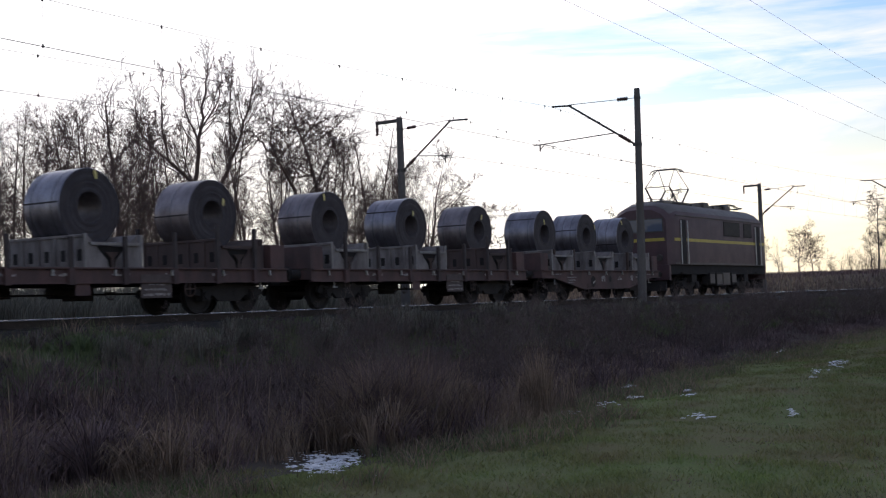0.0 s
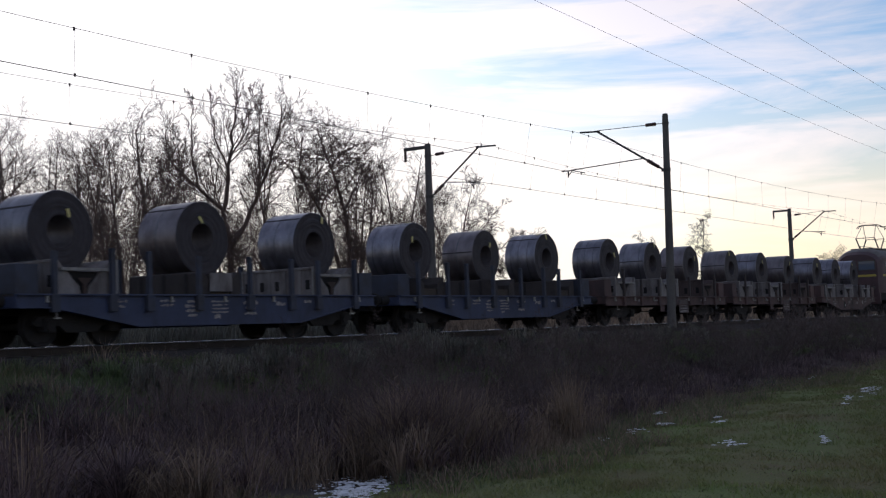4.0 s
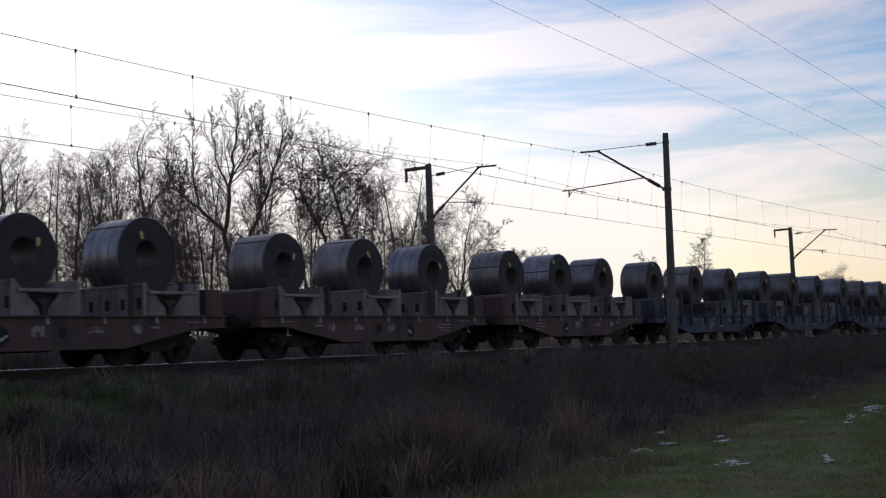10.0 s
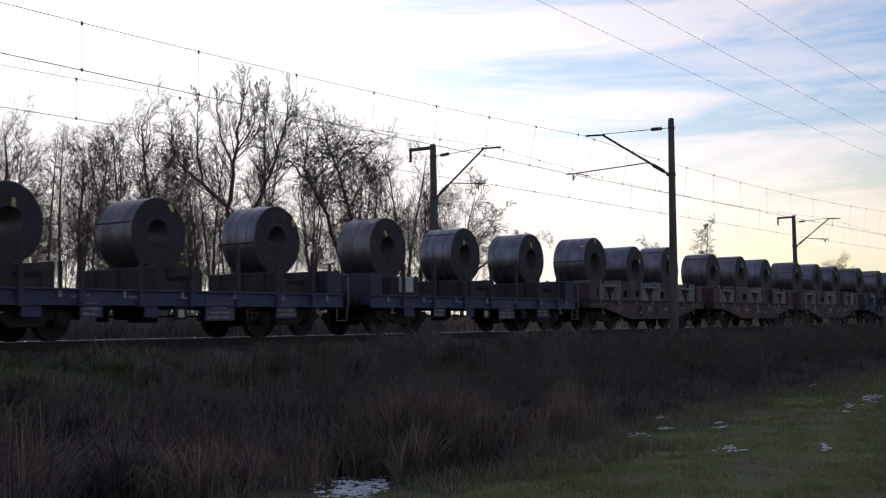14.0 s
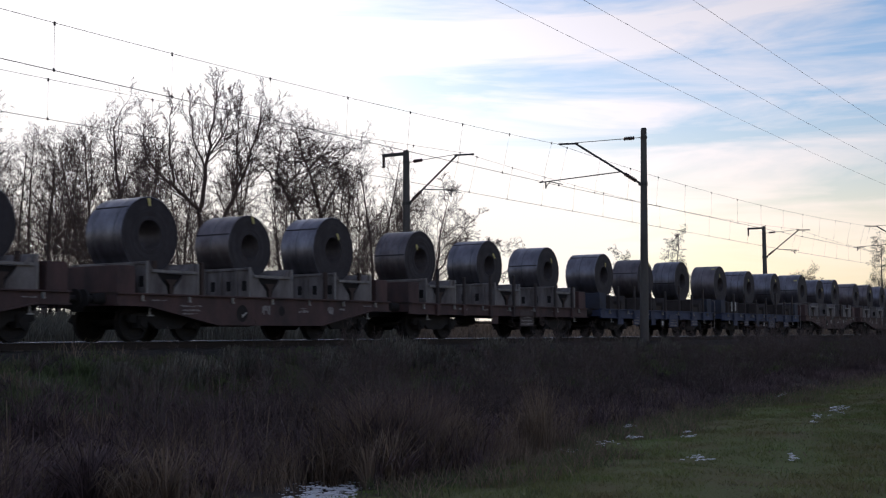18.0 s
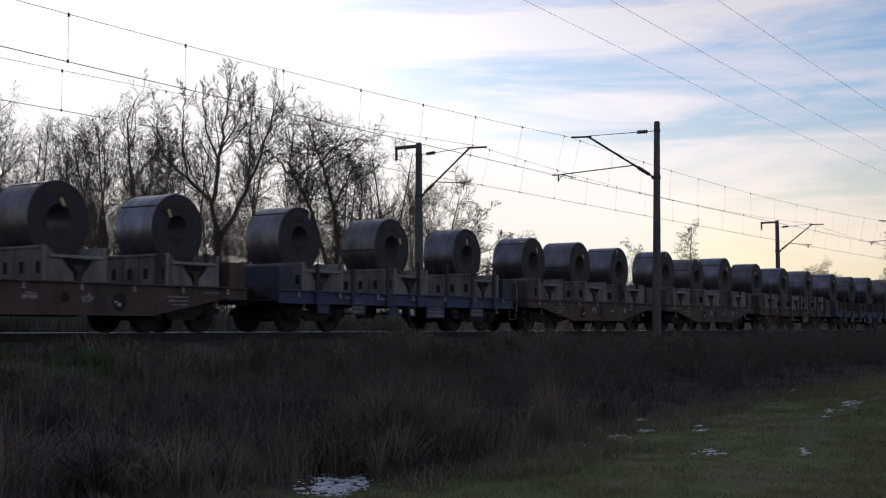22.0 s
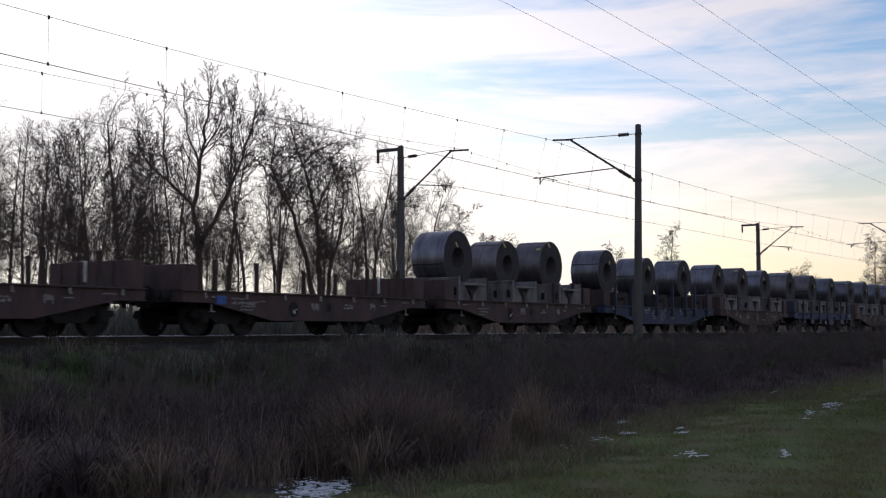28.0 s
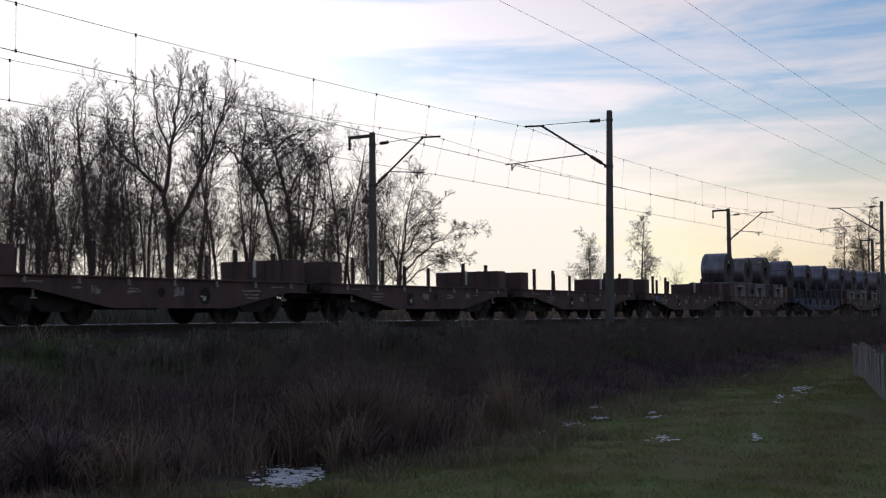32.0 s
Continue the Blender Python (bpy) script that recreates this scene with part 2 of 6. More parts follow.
M = dict(
    brown=material("brown_wagon_paint", (0.097, 0.052, 0.05), (0.048, 0.033, 0.034), 0.75, scale=1.9, stretch=(1, 1, 0.4), spread=0.17),
    blue=material("blue_wagon_paint", (0.038, 0.06, 0.145), (0.032, 0.035, 0.056), 0.65, scale=2.4, stretch=(1, 1, 0.5)),
    slate=material("slate_blue_wagon_paint", (0.039, 0.053, 0.112), (0.028, 0.033, 0.06), 0.7, scale=1.8, stretch=(1, 1, 0.5), spread=0.18),
    rust=material("rusty_brown_steel", (0.065, 0.04, 0.034), (0.038, 0.028, 0.026), 0.85, scale=2.2),
    dark=material("dark_running_gear", (0.021, 0.018, 0.018), (0.012, 0.0105, 0.0105), 0.85, scale=3.0),
    saddle=material("weathered_grey_saddle", (0.222, 0.205, 0.203), (0.086, 0.074, 0.074), 0.8, scale=2.8, stretch=(1, 1, 0.35), spread=0.18),
    # pale tone puts the light on the saddle edges into their colour
    saddle_edge=material("pale_lit_saddle_edge", (0.30, 0.29, 0.28), (0.15, 0.135, 0.13), 0.7, scale=5.0, stretch=(1, 1, 0.4)),
    saddle_brown=material("brown_painted_saddle", (0.085, 0.058, 0.054), (0.05, 0.037, 0.036), 0.85, scale=2.2, stretch=(1, 1, 0.4)),
    saddle_dark=material("dark_brown_saddle", (0.05, 0.041, 0.04), (0.03, 0.025, 0.025), 0.85, scale=2.6),
    plate_brown=material("faded_brown_label_board", (0.10, 0.078, 0.075), (0.055, 0.043, 0.042), 0.8, scale=7, bump=0),
    stake=material("dark_brown_stake", (0.06, 0.048, 0.048), (0.036, 0.03, 0.03), 0.8, scale=3),
    navy=material("dark_blue_weathered_steel", (0.04, 0.05, 0.085), (0.035, 0.034, 0.04), 0.75, scale=2.2),
    plate=material("faded_label_board", (0.09, 0.10, 0.16), (0.05, 0.052, 0.078), 0.8, scale=7, bump=0),
    line=material("aluminium_line_wire", (0.30, 0.29, 0.28), (0.22, 0.21, 0.2), 0.6, metal=0.3, scale=3, bump=0),
    # near-black standing for shade in hollows and holes; also the locomotive skirt
    black=material("black_shade_and_skirt", (0.014, 0.012, 0.013), (0.009, 0.008, 0.008), 0.95, scale=3.0),
    timber=material("dark_timber", (0.06, 0.045, 0.035), (0.035, 0.028, 0.024), 0.9, scale=3.0, stretch=(1, 6, 6)),
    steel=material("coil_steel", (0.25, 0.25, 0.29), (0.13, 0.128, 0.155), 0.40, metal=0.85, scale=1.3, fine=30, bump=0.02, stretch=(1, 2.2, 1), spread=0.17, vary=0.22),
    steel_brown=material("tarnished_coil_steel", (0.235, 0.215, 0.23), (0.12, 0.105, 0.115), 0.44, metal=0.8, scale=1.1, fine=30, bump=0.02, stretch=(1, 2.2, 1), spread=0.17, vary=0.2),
    # wound faces are coloured far darker than the barrel steel
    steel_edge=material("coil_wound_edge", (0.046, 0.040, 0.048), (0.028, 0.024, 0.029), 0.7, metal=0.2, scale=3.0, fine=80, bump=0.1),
    band=material("steel_strap", (0.12, 0.13, 0.15), (0.08, 0.08, 0.09), 0.4, metal=0.6, scale=5),
    tag=material("yellow_tag", (0.62, 0.54, 0.20), (0.45, 0.39, 0.15), 0.6, scale=8, bump=0),
    white=material("worn_white_paint", (0.62, 0.62, 0.60), (0.34, 0.32, 0.30), 0.7, scale=9, bump=0),
    mark=material("pale_stencil_paint", (0.36, 0.34, 0.33), (0.12, 0.10, 0.10), 0.8, scale=14, bump=0),
    hook=material("galvanised_hook", (0.40, 0.39, 0.37), (0.22, 0.21, 0.2), 0.6, metal=0.2, scale=12),
    loco=material("loco_maroon_paint", (0.088, 0.046, 0.052), (0.05, 0.031, 0.036), 0.6, scale=1.2),
    loco_roof=material("loco_grey_roof", (0.11, 0.095, 0.09), (0.07, 0.06, 0.055), 0.6, scale=1.5),
    yellow=material("yellow_stripe_paint", (0.50, 0.40, 0.06), (0.34, 0.27, 0.06), 0.5, scale=3, bump=0),
    rail=material("polished_rail_head", (0.50, 0.49, 0.48), (0.36, 0.35, 0.34), 0.25, metal=0.95, scale=3, stretch=(0.2, 4, 4), bump=0.02),
    railside=material("rusty_rail_web", (0.035, 0.025, 0.02), (0.022, 0.017, 0.014), 0.9, scale=4),
    concrete=material("oily_sleeper", (0.05, 0.044, 0.04), (0.03, 0.026, 0.024), 0.9, scale=2.0, stretch=(1, 1, 0.3)),
    mast=material("mast_dark_concrete", (0.13, 0.12, 0.115), (0.07, 0.065, 0.06), 0.9, scale=2.5, stretch=(1, 1, 0.25)),
    iron=material("bracket_steel", (0.10, 0.095, 0.09), (0.05, 0.045, 0.04), 0.6, metal=0.4, scale=5),
    wire=material("overhead_wire", (0.11, 0.09, 0.08), (0.07, 0.06, 0.055), 0.5, metal=0.6, scale=3, bump=0),
    porcelain=material("brown_insulator", (0.07, 0.035, 0.025), (0.05, 0.03, 0.025), 0.25, scale=3, bump=0),
    ballast=material("track_ballast", (0.028, 0.024, 0.022), (0.015, 0.013, 0.012), 0.95, scale=1.2, fine=24, bump=0.9, vary=-0.3),
    bark=material("tree_bark", (0.155, 0.108, 0.09), (0.085, 0.058, 0.05), 0.95, scale=3.0, stretch=(1, 1, 0.3)),
    twig=material("shrub_twigs", (0.15, 0.115, 0.108), (0.062, 0.05, 0.046), 0.95, scale=0.8, gloss=0.2, vary=0.3),
    birch=material("birch_bark", (0.16, 0.14, 0.12), (0.06, 0.05, 0.045), 0.9, scale=3.0),
    # lighter than the wound faces: sky light inside the bore, put into its colour
    bore=material("sky_lit_coil_bore", (0.17, 0.155, 0.165), (0.085, 0.075, 0.08), 0.5, metal=0.5, scale=3),
    cone=material("alder_cones", (0.045, 0.034, 0.028), (0.03, 0.024, 0.02), 0.95, scale=6),
    grass=material("short_green_grass", (0.165, 0.22, 0.075), (0.195, 0.165, 0.088), 0.8, scale=0.8, bump=0, spread=0.2, vary=-0.18, gloss=0.12, leaf=0.45),
    turf=material("turf_soil", (0.14, 0.18, 0.066), (0.15, 0.125, 0.07), 0.95, scale=0.8, fine=55, bump=0.8, spread=0.2, gloss=0.1),
    soil=material("litter_soil", (0.075, 0.06, 0.05), (0.045, 0.037, 0.032), 0.95, scale=1.1, fine=25, bump=0.8, gloss=0.1),
    straw=material("dry_pale_grass", (0.27, 0.205, 0.155), (0.16, 0.12, 0.092), 0.85, scale=0.6, bump=0, spread=0.16, vary=-0.5, gloss=0.15, leaf=0.35),
    reed=material("dead_brown_stalks", (0.188, 0.136, 0.138), (0.066, 0.048, 0.052), 0.9, scale=0.6, bump=0, spread=0.16, vary=-0.6, gloss=0.15, leaf=0.12),
    weed=material("feathery_weeds", (0.22, 0.205, 0.165), (0.115, 0.112, 0.09), 0.9, scale=0.6, bump=0, spread=0.16, vary=-0.45, gloss=0.12, leaf=0.25),
    twiggy=material("grey_dead_weeds", (0.16, 0.13, 0.125), (0.07, 0.055, 0.055), 0.9, scale=0.6, bump=0, spread=0.16, vary=-0.5, gloss=0.15, leaf=0.15),
    meadow=material("winter_meadow", (0.13, 0.095, 0.055), (0.075, 0.065, 0.04), 0.95, scale=0.12, fine=4, bump=0.6, gloss=0.1),
    bankgrass=material("bank_grass", (0.13, 0.175, 0.08), (0.12, 0.122, 0.07), 0.85, scale=0.5, bump=0, vary=-0.35, gloss=0.12, leaf=0.4),
    snow=material("thin_old_snow", (0.84, 0.85, 0.88), (0.58, 0.59, 0.63), 0.7, scale=9, fine=40, bump=0.5),
    fence=material("weathered_fence_board", (0.18, 0.175, 0.175), (0.105, 0.10, 0.10), 0.85, scale=2, stretch=(4, 4, 0.4), vary=0.15),
    blue_spot=material("blue_plate", (0.03, 0.12, 0.42), (0.03, 0.09, 0.3), 0.5, scale=6, bump=0),
)
# pale blue base colour paints the sky's reflection in the windscreens
glass = bpy.data.materials.new("sky_tinted_cab_glass")
glass.use_nodes = True
gb = glass.node_tree.nodes["Principled BSDF"]
gb.inputs["Base Color"].default_value, gb.inputs["Roughness"].default_value, gb.inputs["IOR"].default_value = (0.09, 0.11, 0.15, 1), 0.1, 1.5
M["glass"] = glass
M["pane"] = material("dark_window_pane", (0.018, 0.016, 0.02), (0.012, 0.011, 0.014), 0.6, scale=4, bump=0, gloss=0.25)


# ---- mesh building ----
class Shape:
    """Collects solids, and turns them into one mesh."""

    def __init__(self):
        self.v, self.f = [], []

    def box(self, x0, x1, y0, y1, z0, z1):
        return self.prism([(x0, z0), (x1, z0), (x1, z1), (x0, z1)], y0, y1)

    def prism(self, outline, y0, y1):
        """An outline in x and z, drawn out along y."""
        n, b = len(outline), len(self.v)
        self.v += [(x, y0, z) for x, z in outline] + [(x, y1, z) for x, z in outline]
        self.f += [tuple(b + i for i in range(n)), tuple(b + n + i for i in reversed(range(n)))]
        self.f += [(b + i, b + n + i, b + n + (i + 1) % n, b + (i + 1) % n) for i in range(n)]
        return self

    def tube(self, pts, radii, n=8, caps=True):
        pts = [Vector(p) for p in pts]
        b, side = len(self.v), None
        if not hasattr(radii, "__len__"):
            radii = [radii] * len(pts)
        for i, p in enumerate(pts):
            d = (pts[min(i + 1, len(pts) - 1)] - pts[max(i - 1, 0)]).normalized()
            if side is None:
                side = d.orthogonal().normalized()
            side = (side - d * side.dot(d)).normalized()
            other = d.cross(side)
            for k in range(n):
                a = 2 * math.pi * k / n
                self.v.append(tuple(p + (side * math.cos(a) + other * math.sin(a)) * radii[i]))
        for i in range(len(pts) - 1):
            for k in range(n):
                a, c = b + i * n + k, b + i * n + (k + 1) % n
                self.f.append((a, c, c + n, a + n))
        if caps:
            self.f += [tuple(b + k for k in reversed(range(n))), tuple(b + (len(pts) - 1) * n + k for k in range(n))]
        return self

    def lathe(self, profile, n=32, axis="y"):
        """A closed profile of (radius, place along the axis), turned about the axis."""
        b, m = len(self.v), len(profile)
        for k in range(n):
            a = 2 * math.pi * k / n
            for r, h in profile:
                c, s = r * math.cos(a), r * math.sin(a)
                self.v.append((c, h, s) if axis == "y" else (h, c, s) if axis == "x" else (c, s, h))
        for k in range(n):
            for i in range(m):
                p, q, w = b + k * m, b + (k + 1) % n * m, (i + 1) % m
                self.f.append((p + i, q + i, q + w, p + w))
        return self

    def mesh(self, name, mat, smooth=False, bevel=0.0):
        me = bpy.data.meshes.new(name)
        me.from_pydata(self.v, [], self.f)
        bm = bmesh.new()
        bm.from_mesh(me)
        bmesh.ops.recalc_face_normals(bm, faces=bm.faces)
        if bevel:
            edges = [e for e in bm.edges if e.is_manifold and e.calc_face_angle(0) > 0.6]
            bmesh.ops.bevel(bm, geom=edges, offset=bevel, segments=2, profile=0.6, affect="EDGES", clamp_overlap=True)
        for face in bm.faces:
            face.smooth = smooth
        bm.to_mesh(me)
        bm.free()
        me.materials.append(mat)
        if smooth:
            me.set_sharp_from_angle(angle=radians(38))
        return me


def part(name, shape, mat, parent, label="", at=None, smooth=False, bevel=0.0):
    ob = new(name, shape.mesh(name, M[mat], smooth, bevel) if isinstance(shape, Shape) else shape)
    ob.parent = parent
    if at is not None:
        ob.matrix_basis = at
    if label:
        ob["label"] = label
    return ob


def thing(name, label, category, group="", kind="", at=None):
    ob = new(name)
    ob.empty_display_size = 0.3
    if at is not None:
        ob.matrix_basis = at
    return tagged(ob, label, category, group, kind)


def raw(name, v, f, mat, label="", category="", kind=""):
    """A mesh of many loose pieces, straight from arrays of points and of equal-sided faces."""
    v, f = np.asarray(v, np.float32), np.asarray(f, np.int32)
    me = bpy.data.meshes.new(name)
    me.vertices.add(len(v))
    me.vertices.foreach_set("co", v.ravel())
    k = f.shape[1]
    me.loops.add(f.size)
    me.loops.foreach_set("vertex_index", f.ravel())
    me.polygons.add(len(f))
    me.polygons.foreach_set("loop_start", np.arange(0, f.size, k, dtype=np.int32))
    me.update(calc_edges=True)
    me.materials.append(M[mat])
    return tagged(new(name, me), label, category, "", kind) if label else me


# ---- ground ----
TRACK, FAR_TRACK = 23.41, 28.15      # the middles of the two tracks


def edge(x):
    """Where the mown grass ends and the dead stalks begin."""
    return float(np.interp(x, [-40, 5, 9.5, 12.8, 15.6, 17.1, 20.8, 26.3, 36, 49, 80, 200], [8.4, 8.4, 8.1, 7.4, 8.3, 8.7, 9.5, 10.6, 11.1, 11.7, 12.0, 12.0]))


def height(x, y):
    z = float(np.interp(y, [-60, 0, 7, 9, 11.5, 14.5, 17.0, 19.2, 20.3, 31.4, 33.5, 38, 60, 90, 300, 2500],
                        [-1.45, -1.53, -1.53, -1.62, -1.70, -1.35, -0.75, -0.50, -0.50, -0.50, -0.3, 0.1, 0.3, 0.6, 1.5, 5.0]))
    bank = float(np.interp(x, [60, 110, 160, 320], [0, 0.5, 1.7, 3.3])) * float(np.interp(y, [33, 42, 300, 900], [0, 1, 1, 0.4]))
    rough = 0.10 * noise.noise((x * 0.35, y * 0.35, 0.3)) + 0.04 * noise.noise((x * 1.3, y * 1.3, 7.1))
    return z + bank + (0.0 if 19.8 < y < 32.0 else rough)


def ground():
    xs = np.unique(np.concatenate([[-1500, -700, -300, -120, -60, -30, -15], np.arange(-5, 62, 0.45), np.arange(62, 140, 2.5), np.arange(140, 420, 15), [500, 700, 1000, 1500, 2500, 4000]]))
    ys = np.unique(np.concatenate([[-1500, -700, -300, -120, -60, -30, -15, -8, -4], np.arange(-2, 21, 0.4), np.arange(21, 46, 1.0), np.arange(46, 120, 5), [140, 180, 250, 400, 700, 1200, 2500, 4000]]))
    v = [(x, y, height(x, y)) for x in xs for y in ys]
    m = len(ys)
    f, kinds = [], []
    for i in range(len(xs) - 1):
        for j in range(m - 1):
            f.append((i * m + j, (i + 1) * m + j, (i + 1) * m + j + 1, i * m + j + 1))
            x, y = (xs[i] + xs[i + 1]) / 2, (ys[j] + ys[j + 1]) / 2
            kinds.append(0 if y < edge(x) + 0.5 * noise.noise((x * 0.6, y * 0.6, 2)) else 1 if y < 33 else 2)
    me = bpy.data.meshes.new("ground")
    me.from_pydata(v, [], f)
    for k in ("turf", "soil", "meadow"):
        me.materials.append(M[k])
    me.polygons.foreach_set("material_index", kinds)
    me.polygons.foreach_set("use_smooth", [True] * len(f))
    return tagged(new("ground", me), "rough winter ground, green turf giving way to brown soil", "ground", "", "structure")


ground()


def railway(name, y, label):
    """Ballast, sleepers and two rails of one track, as one thing of the setting."""
    track = thing(name, label, "railway track", "", "structure", pose(0, y, 0))
    bed = Shape()
    outline = [(-2.05, -0.62), (-1.55, -0.24), (-1.3, -0.2), (1.3, -0.2), (1.55, -0.24), (2.05, -0.62)]
    xs = [-300, -80, -20] + [i * 1.5 for i in range(0, 90)] + [160, 250, 500, 900]
    for x in xs:
        bed.v += [(x, yy + 0.05 * noise.noise((x * 0.9, yy * 3, y)), zz + 0.03 * noise.noise((x * 1.7, yy * 5, y + 4))) for yy, zz in outline]
    k = len(outline)
    bed.f = [(i * k + j, (i + 1) * k + j, (i + 1) * k + j + 1, i * k + j + 1) for i in range(len(xs) - 1) for j in range(k - 1)]
    part("ballast_bed", bed, "ballast", track)
    for side in (-0.755, 0.755):
        body = Shape()
        body.box(-300, 900, side - 0.075, side + 0.075, -0.172, -0.150)
        body.box(-300, 900, side - 0.010, side + 0.010, -0.150, -0.040)
        body.box(-300, 900, side - 0.036, side + 0.036, -0.040, -0.009)
        rail = part("rail", body, "railside", track, "rusty steel rail with a polished head")
        crown = [(side + sg * (0.0285 + 0.008 * math.sin(radians(a))), -0.009 + 0.008 * math.cos(radians(a))) for sg, turn in ((-1, (90, 68, 45, 22, 0)), (1, (0, 22, 45, 68, 90))) for a in turn]
        head = Shape()
        head.v = [(x, py, pz) for x in (-300, 900) for py, pz in crown]
        m = len(crown)
        head.f = [(j, j + 1, m + j + 1, m + j) for j in range(m - 1)]
        part("rail_head", head, "rail", rail, "polished rounded rail head", smooth=True)
    return track


near_track = railway("track_near", TRACK, "railway track on dark ballast carrying the freight train")
far_track = railway("track_far", FAR_TRACK, "empty second railway track on dark ballast")


# ---- overhead line ----
MAST_X = (-2.6, 44.59, 91.75, 139.0)


def bracket(mast, sign, foot_z, apex, tip, contact, top_z, y0, rise=-0.04):
    """Cantilever, top tie with insulator and registration arm of a mast; sign points from the mast to its track."""
    part("cantilever", Shape().tube([(0, y0 + sign * 0.12, foot_z), (0, apex[0], apex[1])], 0.042, 8).tube([(0, apex[0] - sign * 0.12, apex[1] - 0.01), (0, tip, apex[1] + rise)], 0.038, 8), "iron", mast, "dark tubular steel cantilever")
    tie = Shape().tube([(0, y0 + sign * 0.1, top_z), (0, apex[0], apex[1] + 0.03)], 0.014, 6)
    part("tie_rod", tie, "iron", mast)
    d = Vector((0, apex[0] - y0, apex[1] + 0.03 - top_z)).normalized()
    at = Vector((0, y0, top_z)) + d * 0.62
    ins = Shape().tube([at + d * (i - 5) * 0.045 for i in range(11)], [0.04, 0.085] * 5 + [0.04], 10)
    part("insulator", ins, "porcelain", mast, "brown ribbed insulator")
    foot = Vector((0, y0 + sign * 0.12, foot_z))
    run = Vector((0, apex[0], apex[1])) - foot
    ins2 = Shape().tube([foot + run * (0.08 + 0.014 * i) for i in range(13)], [0.055, 0.085] * 6 + [0.055], 10)
    part("insulator", ins2, "porcelain", mast, "brown ribbed insulator")
    fix = foot + run * 0.30
    arm = Shape().tube([tuple(fix), (0, contact + sign * 0.35, fix.z - 0.16)], 0.022, 6)
    part("registration_arm", arm, "iron", mast)
    drop = Shape().tube([(0, contact + sign * 0.05, fix.z - 0.13), (0, contact + sign * 0.05, fix.z - 0.42)], 0.03, 6)
    drop.tube([(0, contact + sign * 0.05, fix.z - 0.36), (0, contact - sign * 0.15, 6.27), (1.1, contact - sign * 0.15, 6.27)], 0.02, 6)
    part("steady_arm", drop, "iron", mast)


def masts():
    for i, x in enumerate(MAST_X):
        near = thing("catenary_mast", "dark weathered concrete mast with a tubular bracket over the track", "mast", "overhead line masts", "", pose(x, 0, 0))
        y = 19.6
        part("shaft", Shape().tube([(-0.10, y + 0.10, -1.2), (-0.05, y + 0.05, 3.0), (0, y, 8.0), (0, y, 8.06)], [0.185, 0.150, 0.114, 0.095], 12), "mast", near, smooth=True)
        part("clamp", Shape().tube([(-0.02, y + 0.02, 5.82), (-0.02, y + 0.02, 5.94)], 0.150, 12).box(-0.05, 0.05, y + 0.1, y + 0.24, 5.84, 5.92), "iron", near)
        part("clamp", Shape().tube([(0, y, 7.64), (0, y, 7.74)], 0.132, 12), "iron", near)
        bracket(near, 1, 5.88, (22.55, 7.72), 23.30, 23.86, 7.70, y, 0.04)
        far = thing("catenary_mast", "dark concrete mast with bracket and a short feeder arm", "mast", "overhead line masts", "", pose(x, 0, 0))
        y = 30.76
        part("shaft", Shape().tube([(0.0, y - 0.02, -1.0), (0, y, 8.1), (0, y, 8.15)], [0.215, 0.135, 0.115], 12), "mast", far, smooth=True)
        part("clamp", Shape().tube([(0, y, 5.76), (0, y, 5.90)], 0.182, 12).box(-0.05, 0.05, y - 0.26, y - 0.1, 5.78, 5.87), "iron", far)
        part("clamp", Shape().tube([(0, y, 7.57), (0, y, 7.68)], 0.158, 12), "iron", far)
        part("feeder_arm", Shape().box(-0.06, 0.06, y - 0.05, y + 1.25, 7.95, 8.09), "iron", far, bevel=0.01)
        hang = Shape().tube([(0, y + 1.2, 7.96 - k * 0.06) for k in range(9)], [0.04, 0.08] * 4 + [0.04], 8)
        part("hanging_insulator", hang, "porcelain", far)
        bracket(far, -1, 5.82, (28.13, 7.74), 27.3, 28.5, 7.62, y)


masts()


def overhead(name, sides, top, lows, sag, label, thick):
    """Messenger, contact wire and droppers over one track; sides are the contact wire's places at the masts."""
    line = thing(name, label, "overhead wire")
    for i in range(len(MAST_X) - 1):
        a, b = MAST_X[i], MAST_X[i + 1]
        ya, yb = sides[i], sides[i + 1]
        za, zb = lows[i], lows[i + 1]

        def mess(u):
            return top - 4 * sag * u * (1 - u)
        n = 18
        part("messenger_wire", Shape().tube([(a + (b - a) * k / n, ya + (yb - ya) * k / n - 0.45 * (2 * k / n - 1) ** 2, mess(k / n)) for k in range(n + 1)], thick * 0.68, 5), "wire", line)
        part("contact_wire", Shape().tube([(a + (b - a) * k / n, ya + (yb - ya) * k / n, za + (zb - za) * k / n) for k in range(n + 1)], thick, 5), "wire", line)
        for back in (0.35, 3.62, 6.89, 10.16, 13.6, 17.3, 21.24, 25.12, 29.0, 32.7, 36.2, 39.5, 42.8, 46.1):
            u = 1 - back / (b - a)
            x, yc = a + (b - a) * u, ya + (yb - ya) * u
            ym = yc - 0.45 * (2 * u - 1) ** 2
            zc = za + (zb - za) * u
            d = Shape().tube([(x, ym, mess(u)), (x, yc, zc)], 0.0038, 4)
            d.box(x - 0.025, x + 0.025, yc - 0.012, yc + 0.012, zc - 0.03, zc + 0.05).box(x - 0.025, x + 0.025, ym - 0.012, ym + 0.012, mess(u) - 0.06, mess(u) + 0.03)
            part("dropper", d, "wire", line)
    return line


overhead("overhead_wire", (23.1, 23.88, 23.7, 23.8), 7.79, (6.48, 6.24, 6.14, 6.2), 0.29, "messenger and contact wire over the near track", 0.0104)
